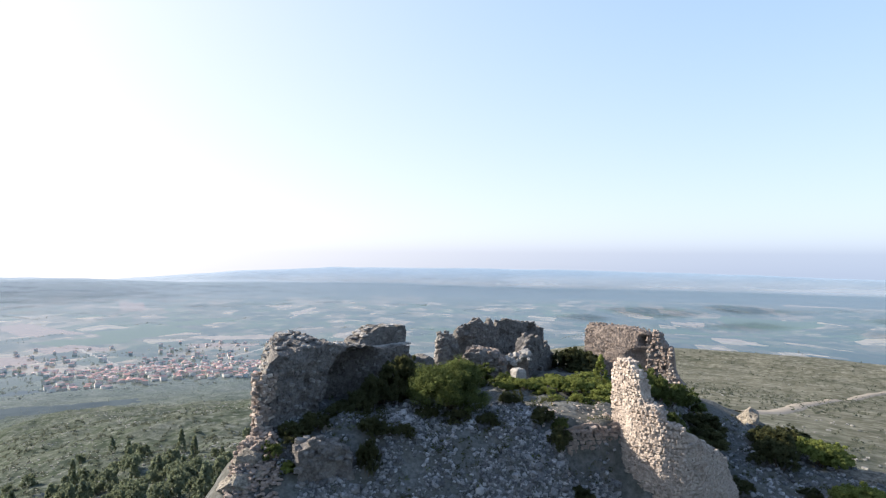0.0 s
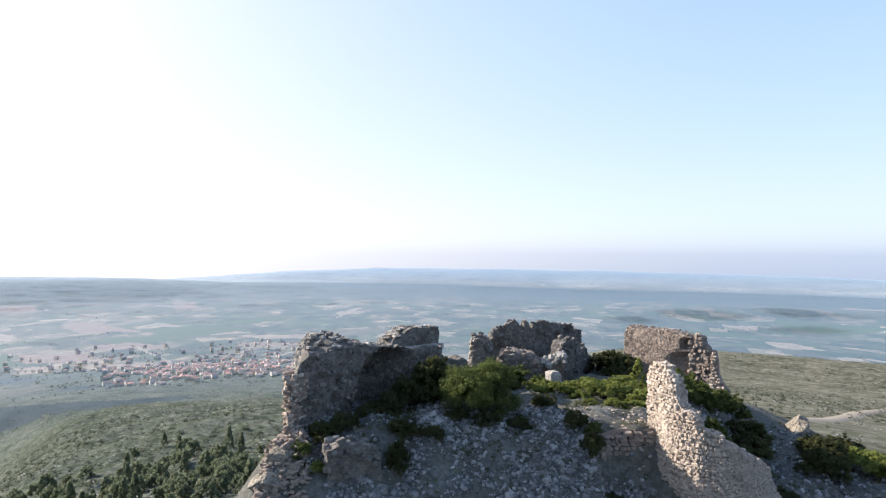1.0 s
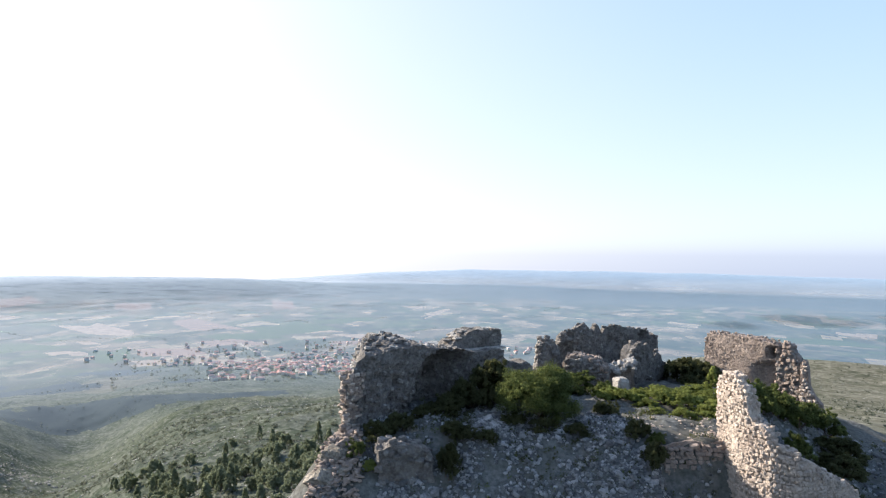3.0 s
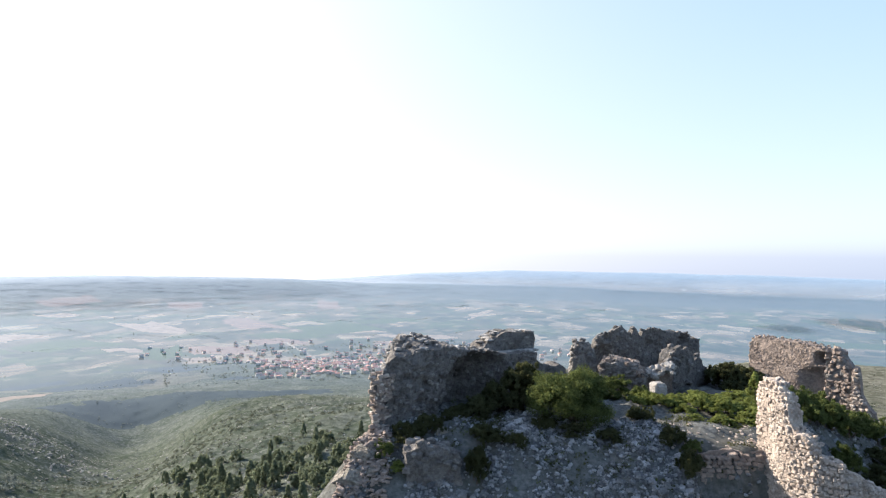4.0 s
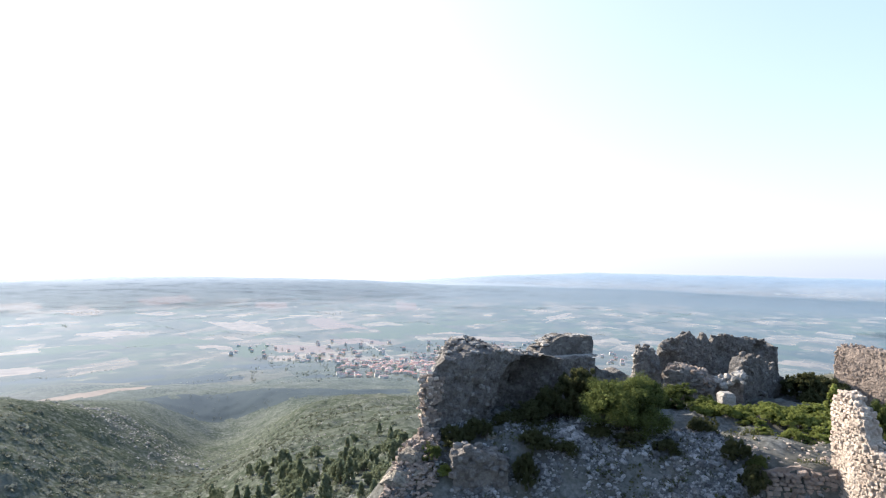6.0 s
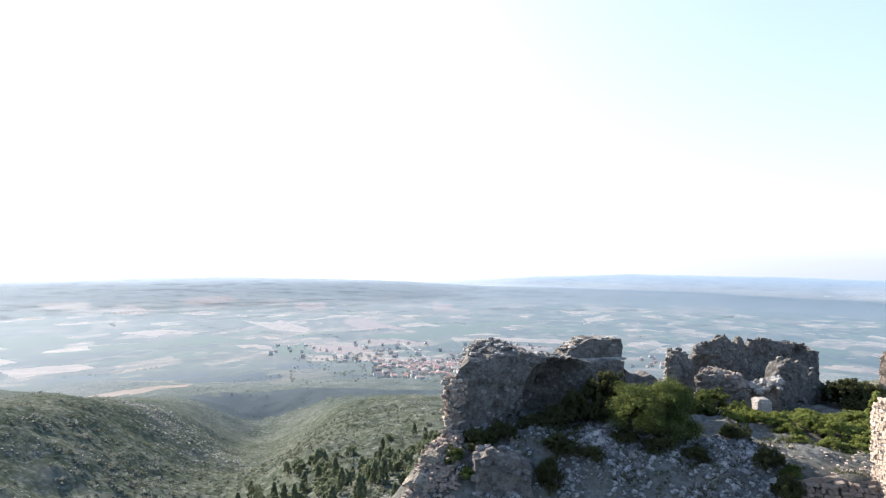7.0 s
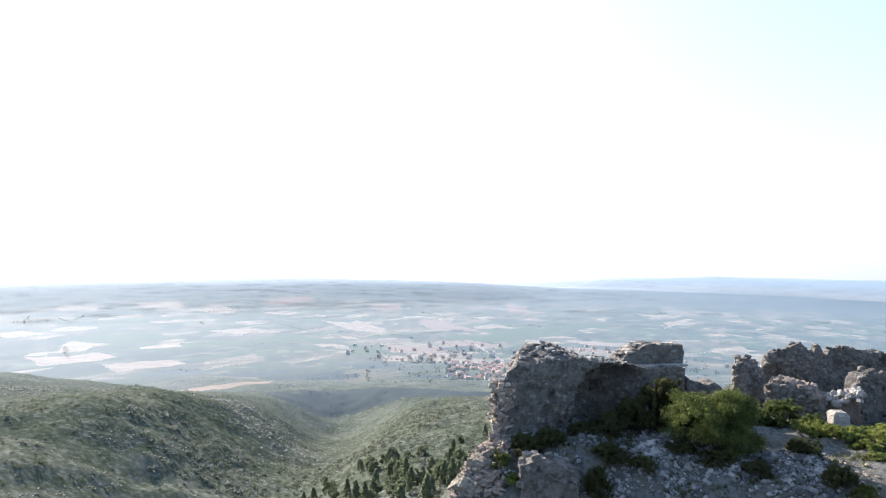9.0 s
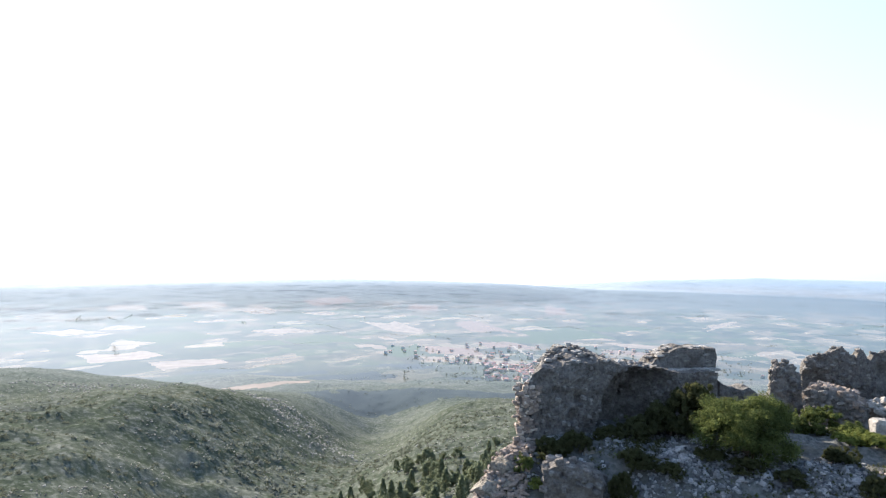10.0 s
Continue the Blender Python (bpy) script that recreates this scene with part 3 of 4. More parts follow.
# the broken edge at the drop, where the stones of its filling stand out
rng = random.Random(31)
for k in range(280):
    z = rng.uniform(-0.3, 3.6)
    turn = pose(0, 0, 0, rng.uniform(-25, 25), rng.uniform(-25, 25), 50 + rng.uniform(-25, 25)) @ Matrix.Diagonal((rng.uniform(0.14, 0.36), rng.uniform(0.16, 0.3), rng.uniform(0.08, 0.2), 1))
    if k % 2:
        d = rng.uniform(-0.15, 1.6)
        m = pose(-6.52 - 0.2 * d - rng.uniform(-0.06, 0.18), 27.1 + 1.1 * d, z)
    else:
        p, n = at(0.75 * rng.random() ** 1.6 + 0.2 * max(0, z - 2.2))
        m = pose(p.x + n.x * rng.uniform(-0.04, 0.06), p.y + n.y * rng.uniform(-0.04, 0.06), z)
    # tan and pale kits put the sunlit look of this edge into colour
    part("stone", (KIT_TAN, KIT_PALE)[k % 3 == 0][k % 7], block, m=m @ turn)
# flat broken slabs along its crest
for k in range(110):
    u = rng.uniform(0.35, 8.0)
    p, n = at(u)
    d = rng.uniform(0.05, 1.9)
    z = float(np.interp(u, [q for q, _ in B_TOP], [q for _, q in B_TOP])) + 0.5 * max(0, min(1, (5.0 - u) / 1.5)) * min(1, u / 2.6) * math.sin(math.pi * min(1, d / 2.5 * 0.62)) + rng.uniform(-0.08, 0.01)
    w = rng.uniform(0.18, 0.5)
    back_shift = 0.85 * d * max(0, 1 - u / 3)
    # every other slab is paler, painting in the sun along the crest
    part("slab_stone", (KIT_GREY, KIT_CREST)[k % 2][k % 7], block, m=pose(p.x - n.x * d - n.y * back_shift, p.y - n.y * d + n.x * back_shift, z, rng.uniform(-14, 14), rng.uniform(-14, 14), rng.uniform(0, 360)) @ Matrix.Diagonal((w, w * 0.75, rng.uniform(0.09, 0.17), 1)))

slab = ruin("ruin", "flat-topped broken grey limestone wall standing on the tower stump")
SB = [(0, 3.95), (0.3, 4.3), (0.7, 4.42), (1.1, 4.66), (1.6, 4.7), (2.4, 4.72), (3.3, 4.7)]
me, at, ln = wall_core([(-2.5, 33.75), (0.1, 35.9)], 1.5, SB, 3.3, 2, lambda s, z: 0.35 * max(0, 1.2 - s) * max(0, z - 3.9), 0.09, material=M_GREY, lump=0.09, step=0.09)
part("core", me, slab)
lay_stones(slab, KIT_GREY, at, ln, SB, 3.3, 3.7, 0.1, 0.34, 51, 0.25, proud=-0.06, thick=0.2)
for k in range(30):                            # flat beds of its broken top
    u, d = rng.uniform(0.2, 3.2), rng.uniform(0.1, 1.3)
    p, n = at(u)
    part("slab_stone", (KIT_GREY, KIT_CREST)[k % 2][k % 7], slab, m=pose(p.x - n.x * d, p.y - n.y * d, float(np.interp(u, [q for q, _ in SB], [q for _, q in SB])), rng.uniform(-6, 6), rng.uniform(-6, 6), rng.uniform(0, 360)) @ Matrix.Diagonal((rng.uniform(0.3, 0.7), rng.uniform(0.25, 0.5), 0.1, 1)))
for k in range(26):                            # the thin ledge at its foot
    p, n = at(0.7 + 2.5 * k / 25)
    part("ledge_stone", KIT_CREST[k % 7], slab, m=pose(p.x + n.x * 0.3, p.y + n.y * 0.3, 3.72 + 0.02 * (k % 3), k % 5 - 2, k % 7 - 3, 38 + 5 * (k % 4)) @ Matrix.Diagonal((0.3, 0.42, 0.1, 1)))
tail = ruin("ruin", "low dark crumbled wall end behind a bush")
me, at, ln = wall_core([(0.3, 35.6), (1.9, 36.9)], 1.2, [(0, 3.1), (0.8, 2.9), (2.1, 2.3)], 0.4, 12, None, 0.2, material=M_GREY, lump=0.18)
part("core", me, tail)

# the middle ruin
back = ruin("ruin", "jagged grey limestone wall with a worn crown and a dark gap")
BK = [(0, 3.3), (0.08, 3.6), (0.3, 3.88), (0.75, 3.98), (1.15, 3.85), (1.6, 4.18), (2.15, 4.38), (2.5, 4.1), (2.95, 3.7), (3.1, 4.15), (3.45, 4.08), (3.62, 3.55), (3.8, 3.6), (4.05, 4.02), (5.3, 4.02), (6.7, 3.7), (8.0, 3.6), (8.35, 3.3), (8.5, 2.7)]
def back_hollow(s, z):
    d = 0.8 * math.exp(-(((s - 7.65) / 0.34) ** 2 + ((z - 3.1) / 0.34) ** 2))
    d += 0.5 / (1 + math.exp((z - 3.12) * 14)) * math.exp(-((s - 0.6) / 0.8) ** 4)
    return d + 0.35 * math.exp(-(((s - 4.6) / 0.5) ** 2 + ((z - 2.9) / 0.5) ** 2)) + 0.3 * math.exp(-(((s - 0.9) / 0.25) ** 2 + ((z - 3.6) / 0.2) ** 2))


me, at, ln = wall_core([(3.8, 41.8), (10.6, 46.9)], 0.5, BK, 0.6, 3, back_hollow, 0.05, material=M_GREY, lump=0.1, step=0.12)
part("core", me, back)
lay_stones(back, KIT_GREY, at, ln, BK, 0.2, 1.2, 0.14, 0.2, 6, 0.2, back_hollow, proud=-0.04, crown=0.35, wild=3.0, loose=0.9)
# unseen wall, added so that its shadow falls on the corner tower
ret = ruin("ruin", "unseen grey wall added behind the jagged ruin to cast a shadow")
me, at, ln = wall_core([(11.3, 47.7), (10.2, 51.6)], 1.0, [(0, 3.1), (4.1, 3.3)], -1.0, 13, None, 0.1, material=M_GREY, lump=0.15)
part("core", me, ret)
chunk = ruin("ruin", "small crumbling stub of grey stone wall beside a bush")
me, at, ln = wall_core([(2.25, 39.3), (3.65, 39.5)], 0.9, [(0, 3.2), (0.2, 3.6), (0.75, 3.68), (1.1, 3.5), (1.4, 3.0)], 0.4, 4, None, 0.12, material=M_GREY, lump=0.22, step=0.09)
part("core", me, chunk)
lay_stones(chunk, KIT_GREY, at, ln, [(0, 3.2), (0.2, 3.6), (0.75, 3.68), (1.1, 3.5), (1.4, 3.0)], 0.4, 1.4, 0.18, 0.25, 41, 0.5, proud=-0.02, crown=0.9, wild=3.0, loose=0.4)
low = ruin("ruin", "low tumbled wall of pale stone across the inner court")
LW = [(0, 2.3), (0.3, 2.75), (0.6, 2.88), (1.1, 2.84), (1.6, 2.74), (2.1, 2.66), (2.3, 2.25), (2.6, 2.15)]
me, at, ln = wall_core([(3.75, 38.1), (6.3, 37.6)], 1.0, LW, 0.6, 5, None, 0.08, material=M_GREY, lump=0.09, step=0.12)
part("core", me, low)
lay_stones(low, KIT_GREY, at, ln, LW, 0.6, 1.0, 0.2, 0.28, 7, 0.85, proud=0.06, crown=0.9, wild=2.5)
for z in range(2):
    lay_stones(low, KIT_TAN, at, ln, LW, 0.6, 9.0, 0.2, 0.3, 70 + z, 0, crown=1.3)
pillar = ruin("ruin", "grey stone pier with broken top and a doorway slot")
PL = [(0, 1.0), (0.2, 1.35), (0.55, 2.05), (0.68, 2.95), (0.85, 3.2), (1.2, 3.36), (1.95, 3.42), (2.7, 3.28), (3.1, 2.8), (3.4, 2.35), (3.6, 2.65), (3.9, 2.78), (4.4, 2.5), (4.8, 1.9), (5.3, 1.75)]
me, at, ln = wall_core([(7.6, 38.6), (10.8, 42.8)], 0.9, PL, 0.2, 6, lambda s, z: 0.7 * math.exp(-((s - 2.75) / 0.2) ** 4) * (z < 1.15), 0.08, material=M_GREY, lump=0.13, step=0.13)
part("core", me, pillar)
lay_stones(pillar, KIT_GREY, at, ln, PL, 0.4, 0.9, 0.17, 0.25, 8, 0.25, proud=-0.02, crown=0.9, wild=2.5, loose=0.6)

# the square wall at the far corner
corner = ruin("ruined_tower", "square-cut brown rubble tower wall with a pale broken edge", "ruined tower")
CT = [(0, 3.0), (0.12, 3.35), (0.5, 3.42), (2.6, 3.4), (4.1, 3.3), (4.7, 3.22), (5.05, 3.05)]
def corner_foot(s, z):
    """The facing has come away below a slanting crack, and a corner is broken out."""
    crack = 0.75 + 0.24 * s
    gone = 0.55 / (1 + math.exp((z - crack) * 16)) / (1 + math.exp((3.6 - s) * 7))
    return gone + 1.0 * math.exp(-(((s - 4.75) / 0.36) ** 4 + ((z - 2.5) / 0.36) ** 4))


me, at, ln = wall_core([(14.5, 47.45), (18.15, 43.9)], 1.2, [(0, 2.6), (0.18, 3.3)] + CT[2:], -1.6, 7, corner_foot, 0.06, material=M_TAN, lump=0.05, step=0.14)
part("core", me, corner)
lay_stones(corner, KIT_TAN, at, ln, CT, -1.6, -0.6, 0.09, 0.12, 9, 0.6, corner_foot, proud=-0.1, thick=0.22, crown=1.0)
CR = [(0, 2.6), (0.15, 3.0), (0.35, 3.18), (0.85, 3.1), (1.0, 2.6), (1.3, 2.3), (1.5, 1.6)]
me, at, ln = wall_core([(18.1, 44.1), (19.2, 43.1)], 1.0, CR, -2.0, 8, lambda s, z: 0.3 * math.exp(-(((s - 0.3) / 0.3) ** 2 + ((z - 2.3) / 0.4) ** 2)), 0.12, material=M_GREY, lump=0.2, step=0.09)
part("core", me, corner)
lay_stones(corner, KIT_TAN, at, ln, CR, -2.0, -1.5, 0.18, 0.25, 19, 0.6, proud=-0.03, crown=0.8, wild=3.0)
CP = [(0, 1.9), (0.12, 2.2), (0.4, 2.15), (0.5, 0.6), (0.8, 0.1), (1.2, -0.4)]
me, at, ln = wall_core([(19.15, 43.0), (20.1, 42.3)], 0.6, CP, -2.4, 18, None, 0.08, material=M_TAN, lump=0.1, step=0.08)
part("core", me, corner)
lay_stones(corner, KIT_PALE, at, ln, CP, -2.0, -0.5, 0.2, 0.22, 20, 0.5, proud=-0.04, wild=3.0)

# the sunlit spur wall stepping down the slope
spur = ruin("ruin", "sunlit pale rubble wall stepping down the steep slope")
SP = [(0, 3.4), (0.3, 3.85), (0.8, 3.95), (1.45, 3.9), (1.85, 3.55), (2.1, 3.1), (2.25, 2.5), (2.4, 2.3), (3.0, 2.2), (3.3, 1.75), (3.5, 1.55), (4.1, 1.4), (4.4, 1.1), (4.9, 0.9), (5.9, 0.45), (7.9, -0.4), (8.7, -0.95), (9.3, -1.8), (10.9, -3.0)]
SL = [(9.75, 28.6), (10.0, 27.2), (10.3, 26.3), (10.8, 25.6), (11.6, 25.2), (12.5, 25.4), (13.2, 26.1), (15.2, 28.1), (16.6, 29.6)]
me, at, ln = wall_core(SL, 0.55, SP, -5.5, 9, None, 0.14, material=M_PALE, lump=0.1)
part("core", me, spur)
lay_stones(spur, KIT_PALE, at, ln, SP, -6.0, -3.2, 0.135, 0.16, 10, 0.95, thick=0.2, wild=2.2, proud=0.0, crown=0.55, loose=0.13)
curb = ruin("terrace_ruin", "shadowed dry stone retaining wall under a bare ledge", "retaining wall")
CB = [(0, 0.75), (1.0, 0.95), (2.6, 1.05)]
me, at, ln = wall_core([(7.2, 27.85), (9.9, 28.0)], 1.6, CB, -3.0, 10, None, 0.08, material=M_TAN, lump=0.08)
part("core", me, curb)
lay_stones(curb, KIT_TAN, at, ln, CB, -3.0, -1.8, 0.17, 0.24, 11, 0.95, proud=0.1, wild=1.6)
stump = ruin("ruin", "short thick stub of grey wall on the edge of the slope")
ST = [(0, 0.95), (0.6, 1.15), (1.4, 1.0), (2.2, 0.6)]
me, at, ln = wall_core([(-4.5, 25.0), (-2.4, 25.7)], 1.1, ST, -1.6, 11, None, 0.18, material=M_GREY, lump=0.2)
part("core", me, stump)
lay_stones(stump, KIT_GREY, at, ln, ST, -1.6, -0.8, 0.2, 0.28, 14, 0.35, proud=-0.04, crown=1.0, wild=3.0)


# the heap of pale fallen stones between the low wall and the pier
rng = random.Random(66)
for k in range(70):
    x, y = rng.uniform(6.3, 7.9), rng.gauss(38.5, 0.35)
    d = rng.uniform(0.16, 0.4)
    ob = tagged(new("fallen_stone", KIT_CREST[k % 7]), "pale fallen stone in a heap beside the pier", "stone", "fallen stones beside the pier")
    ob.matrix_basis = pose(x, y, 2.35 + 0.35 * (x - 6.7) - 0.35 * abs(y - 38.5) + rng.uniform(-0.2, 0.1), rng.uniform(0, 40), rng.uniform(0, 40), rng.uniform(0, 360)) @ Matrix.Diagonal((d * 1.3, d, d * 0.7, 1))
heap = ruin("ruin", "low mound of tumbled grey masonry")
me, at, ln = wall_core([(6.1, 38.3), (7.9, 38.4)], 1.2, [(0, 1.95), (0.8, 2.3), (1.8, 2.6)], 0.4, 15, None, 0.2, material=M_TAN, lump=0.2)
part("core", me, heap)

# ---- plants ----
def leaf_cloud(rng, centres, per, spread, size, flat=0.0):
    """Leaves as small bent blades in clumps. Returns verts, faces."""
    n = len(centres) * per
    c = np.repeat(np.array(centres), per, 0)
    d = rng.normal(size=(n, 3))
    d /= np.linalg.norm(d, axis=1)[:, None]
    rad = spread[:, None] if isinstance(spread, np.ndarray) else spread
    rad = np.repeat(rad, per, 0) if isinstance(rad, np.ndarray) else rad
    p = c + d * rad * rng.uniform(0.45, 1.05, (n, 1))
    p[:, 2] -= flat * rng.uniform(0, 1, n)
    u = np.cross(d, rng.normal(size=(n, 3)))
    u /= np.linalg.norm(u, axis=1)[:, None] + 1e-9
    v = np.cross(d, u) * 0.75 + d * 0.45
    sz = size * rng.uniform(0.6, 1.4, (n, 1))
    quad = np.stack([p - u * sz * 0.35, p + v * sz * 0.5 - u * sz * 0.5 * 0, p + u * sz * 0.35 + v * sz * 0.1, p - v * sz * 0.55], 1)
    return quad.reshape(-1, 3), np.arange(n * 4).reshape(-1, 4).tolist()


def bush_parts(seed, w, h, leaf, material, clumps=70, per=110, cone=False, fine=1.0):
    """Meshes of a bush: stems and crown, round the origin."""
    rng = np.random.default_rng(seed)
    cs, sp = [], []
    lobes = []
    for k in range(9):
        a, e = k * 2.4 + rng.uniform(-0.5, 0.5), rng.uniform(0.05, 1.2)
        lobes.append((np.array([math.cos(a) * math.cos(e) * w * 0.3, math.sin(a) * math.cos(e) * w * 0.3, h * (0.14 + 0.52 * math.sin(e))]), rng.uniform(0.13, 0.3)))
    while len(cs) < clumps:
        if cone:
            t = rng.uniform(0.05, 1) ** 0.9
            a = rng.uniform(0, 6.28)
            rr = w * 0.45 * (1 - t) ** 0.75 * rng.uniform(0.55, 1.05)
            q = np.array([math.cos(a) * rr, math.sin(a) * rr, h * t])
        else:
            mid, rad = lobes[rng.integers(9)]
            a, e = rng.uniform(0, 6.28), math.asin(rng.uniform(-0.5, 1))
            k = rad * rng.uniform(0.3, 1.05) ** 0.45
            q = mid + np.array([math.cos(a) * math.cos(e) * w * k, math.sin(a) * math.cos(e) * w * k, h * 1.15 * k * math.sin(e)])
            q[2] = max(0.06 * h, q[2])
            if rng.random() < 0.12:
                q[2] += rng.uniform(0.03, 0.12) * h                     # shoots above the crown
        cs.append(q)
        sp.append(rng.uniform(0.045, 0.11) * w * fine)
    v, f = leaf_cloud(rng, cs, per, np.array(sp), leaf)
    crown = mesh_of("crown", v, f, material)
    bm = bmesh.new()
    for k in range(1 if cone else 5):
        q = cs[k * 3] if not cone else np.array([0, 0, h * 0.95])
        r0 = 0.02 * w
        base = Vector((0.04 * w * math.cos(k * 1.3), 0.04 * w * math.sin(k * 1.3), -0.25))
        tip = Vector(q)
        ret = bmesh.ops.create_cone(bm, segments=6, radius1=r0, radius2=r0 * 0.25, depth=(tip - base).length, cap_ends=True)
        m = Matrix.Translation((base + tip) / 2) @ (tip - base).to_track_quat("Z", "Y").to_matrix().to_4x4()
        bmesh.ops.transform(bm, matrix=m, verts=ret["verts"])
    stem = bpy.data.meshes.new("stem")
    bm.to_mesh(stem)
    bm.free()
    stem.materials.append(M_BARK)
    return crown, stem


def on_land(x, y, sink=0.0):
    return Vector((x, y, float(land(x, y)) - sink))


def plant(name, meshes, label, category, m, group=""):
    ob = tagged(new(name), label, category, group)
    part("crown", meshes[0], ob)
    part("stem" if name != "pine_tree" else "trunk", meshes[1], ob)
    ob.matrix_basis = m
    return ob


BIG = bush_parts(1, 3.7, 3.0, 0.06, M_LEAF, 480, 170, fine=0.85)
DARK = [bush_parts(2 + k, 1.6, 1.3, 0.055, M_LEAF_DARK, 170, 110, fine=0.75) for k in range(2)]
MIDB = [bush_parts(5 + k, 1.6, 1.2, 0.055, M_LEAF, 170, 110, fine=0.75) for k in range(2)]
FRESH = [bush_parts(8 + k, 1.6, 1.1, 0.055, M_LEAF_FRESH, 170, 110, fine=0.75) for k in range(2)]
YOUNG = bush_parts(11, 1.3, 1.8, 0.09, M_LEAF_FRESH, 60, 70, cone=True)
plant("bush", BIG, "large round green bush in front of the tower stump", "bush", Matrix.Translation(on_land(2.0, 30.2, 0.1)) @ Matrix.Diagonal((1.12, 1.12, 1.0, 1)))
# x, y, width factor, height factor, kind
SHRUBS = {
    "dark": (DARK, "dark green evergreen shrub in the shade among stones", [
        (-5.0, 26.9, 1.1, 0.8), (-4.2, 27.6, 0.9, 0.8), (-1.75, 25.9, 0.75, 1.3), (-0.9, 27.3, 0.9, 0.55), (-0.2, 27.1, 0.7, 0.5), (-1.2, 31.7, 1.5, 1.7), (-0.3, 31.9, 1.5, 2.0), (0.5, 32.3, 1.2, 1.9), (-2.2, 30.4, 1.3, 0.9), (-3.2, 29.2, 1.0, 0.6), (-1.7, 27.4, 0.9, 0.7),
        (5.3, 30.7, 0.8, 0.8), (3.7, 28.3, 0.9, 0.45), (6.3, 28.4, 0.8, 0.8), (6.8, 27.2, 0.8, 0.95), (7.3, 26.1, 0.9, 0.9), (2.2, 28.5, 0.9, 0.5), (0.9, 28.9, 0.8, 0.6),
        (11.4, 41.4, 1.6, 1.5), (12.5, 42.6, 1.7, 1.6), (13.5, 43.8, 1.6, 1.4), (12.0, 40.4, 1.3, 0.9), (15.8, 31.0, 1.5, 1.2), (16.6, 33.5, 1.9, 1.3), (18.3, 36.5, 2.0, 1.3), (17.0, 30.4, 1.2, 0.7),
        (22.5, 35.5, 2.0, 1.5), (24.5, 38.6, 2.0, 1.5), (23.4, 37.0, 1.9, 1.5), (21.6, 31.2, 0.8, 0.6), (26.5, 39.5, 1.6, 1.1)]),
    "mid": (MIDB, "olive green shrub with dense small leaves", [
        (4.6, 36.2, 1.3, 1.1), (5.9, 35.0, 1.2, 0.8), (-5.7, 25.8, 0.7, 0.6), (13.3, 34.2, 1.5, 1.5), (14.9, 35.6, 1.7, 1.5), (14.5, 32.5, 1.3, 1.2), (16.8, 37.5, 1.8, 1.4), (14.8, 36.5, 1.7, 1.4), (19.5, 40.5, 1.6, 1.3), (7.0, 27.9, 0.55, 0.5), (3.6, 35.5, 1.0, 1.0)]),
    "fresh": (FRESH, "bright green sunlit shrub", [
        (-4.9, 25.3, 0.5, 0.55), (6.6, 33.6, 0.9, 0.6), (7.6, 33.0, 0.8, 0.5), (8.5, 33.6, 1.1, 0.85), (9.5, 33.0, 1.2, 0.95), (9.2, 35.0, 1.4, 0.6), (10.4, 31.6, 1.1, 0.85), (10.6, 34.2, 1.2, 0.55), (9.0, 31.6, 0.8, 0.5), (7.4, 34.2, 1.0, 0.6), (8.6, 35.2, 1.1, 0.65), (6.0, 34.4, 0.9, 0.65), (9.9, 36.2, 1.4, 0.6), (11.2, 33.0, 1.1, 0.55), (11.0, 36.2, 1.3, 0.55), (5.6, 33.8, 0.9, 0.7), (7.9, 31.9, 0.7, 0.4),
        (26.0, 36.5, 2.1, 1.6), (27.8, 38.0, 1.9, 1.4), (23.0, 29.6, 1.8, 1.5), (24.8, 30.6, 1.3, 1.2), (15.4, 42.0, 1.2, 0.6)]),
}
rng = random.Random(77)
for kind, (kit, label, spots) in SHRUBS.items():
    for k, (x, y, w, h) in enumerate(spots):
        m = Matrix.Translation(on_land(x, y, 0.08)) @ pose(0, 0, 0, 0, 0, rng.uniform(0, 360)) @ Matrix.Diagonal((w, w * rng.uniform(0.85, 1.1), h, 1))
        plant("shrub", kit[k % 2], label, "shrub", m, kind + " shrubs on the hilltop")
plant("young_pine", YOUNG, "young bright green pine among low shrubs", "tree", Matrix.Translation(on_land(11.3, 34.7)))

# pines on the slope below
PINES = []
for k in range(3):
    PINES.append(bush_parts(20 + k, 3.8, 6.0, 0.3, M_PINE, 90, 60, cone=True) if k < 1 else bush_parts(24 + k, 4.8, 4.8, 0.3, M_PINE, 90, 60))
rng = random.Random(5)
spots = []
while len(spots) < 170:
    x, y = rng.gauss(-62, 30), rng.gauss(126, 26)
    if rng.random() < 0.25:
        x, y = rng.uniform(-130, -40), rng.uniform(105, 170)
    r = math.hypot(x + 1, y)
    if not 95 < r < 240 or math.degrees(math.atan2(x, y)) > -9 or math.degrees(math.atan2(x, y)) < -44 or any(math.hypot(x - a, y - b) < 3.2 for a, b in spots):
        continue
    spots.append((x, y))
for k, (x, y) in enumerate(spots):
    sc = rng.uniform(0.55, 1.1)
    m = Matrix.Translation(on_land(x, y, 0.2)) @ pose(0, 0, 0, 0, 0, rng.uniform(0, 360)) @ Matrix.Diagonal((sc, sc, sc * rng.uniform(0.85, 1.2), 1))
    plant("pine_tree", PINES[k % 3], "dark green pine on the scrub slope below the castle", "tree", m, "pines on the slope")


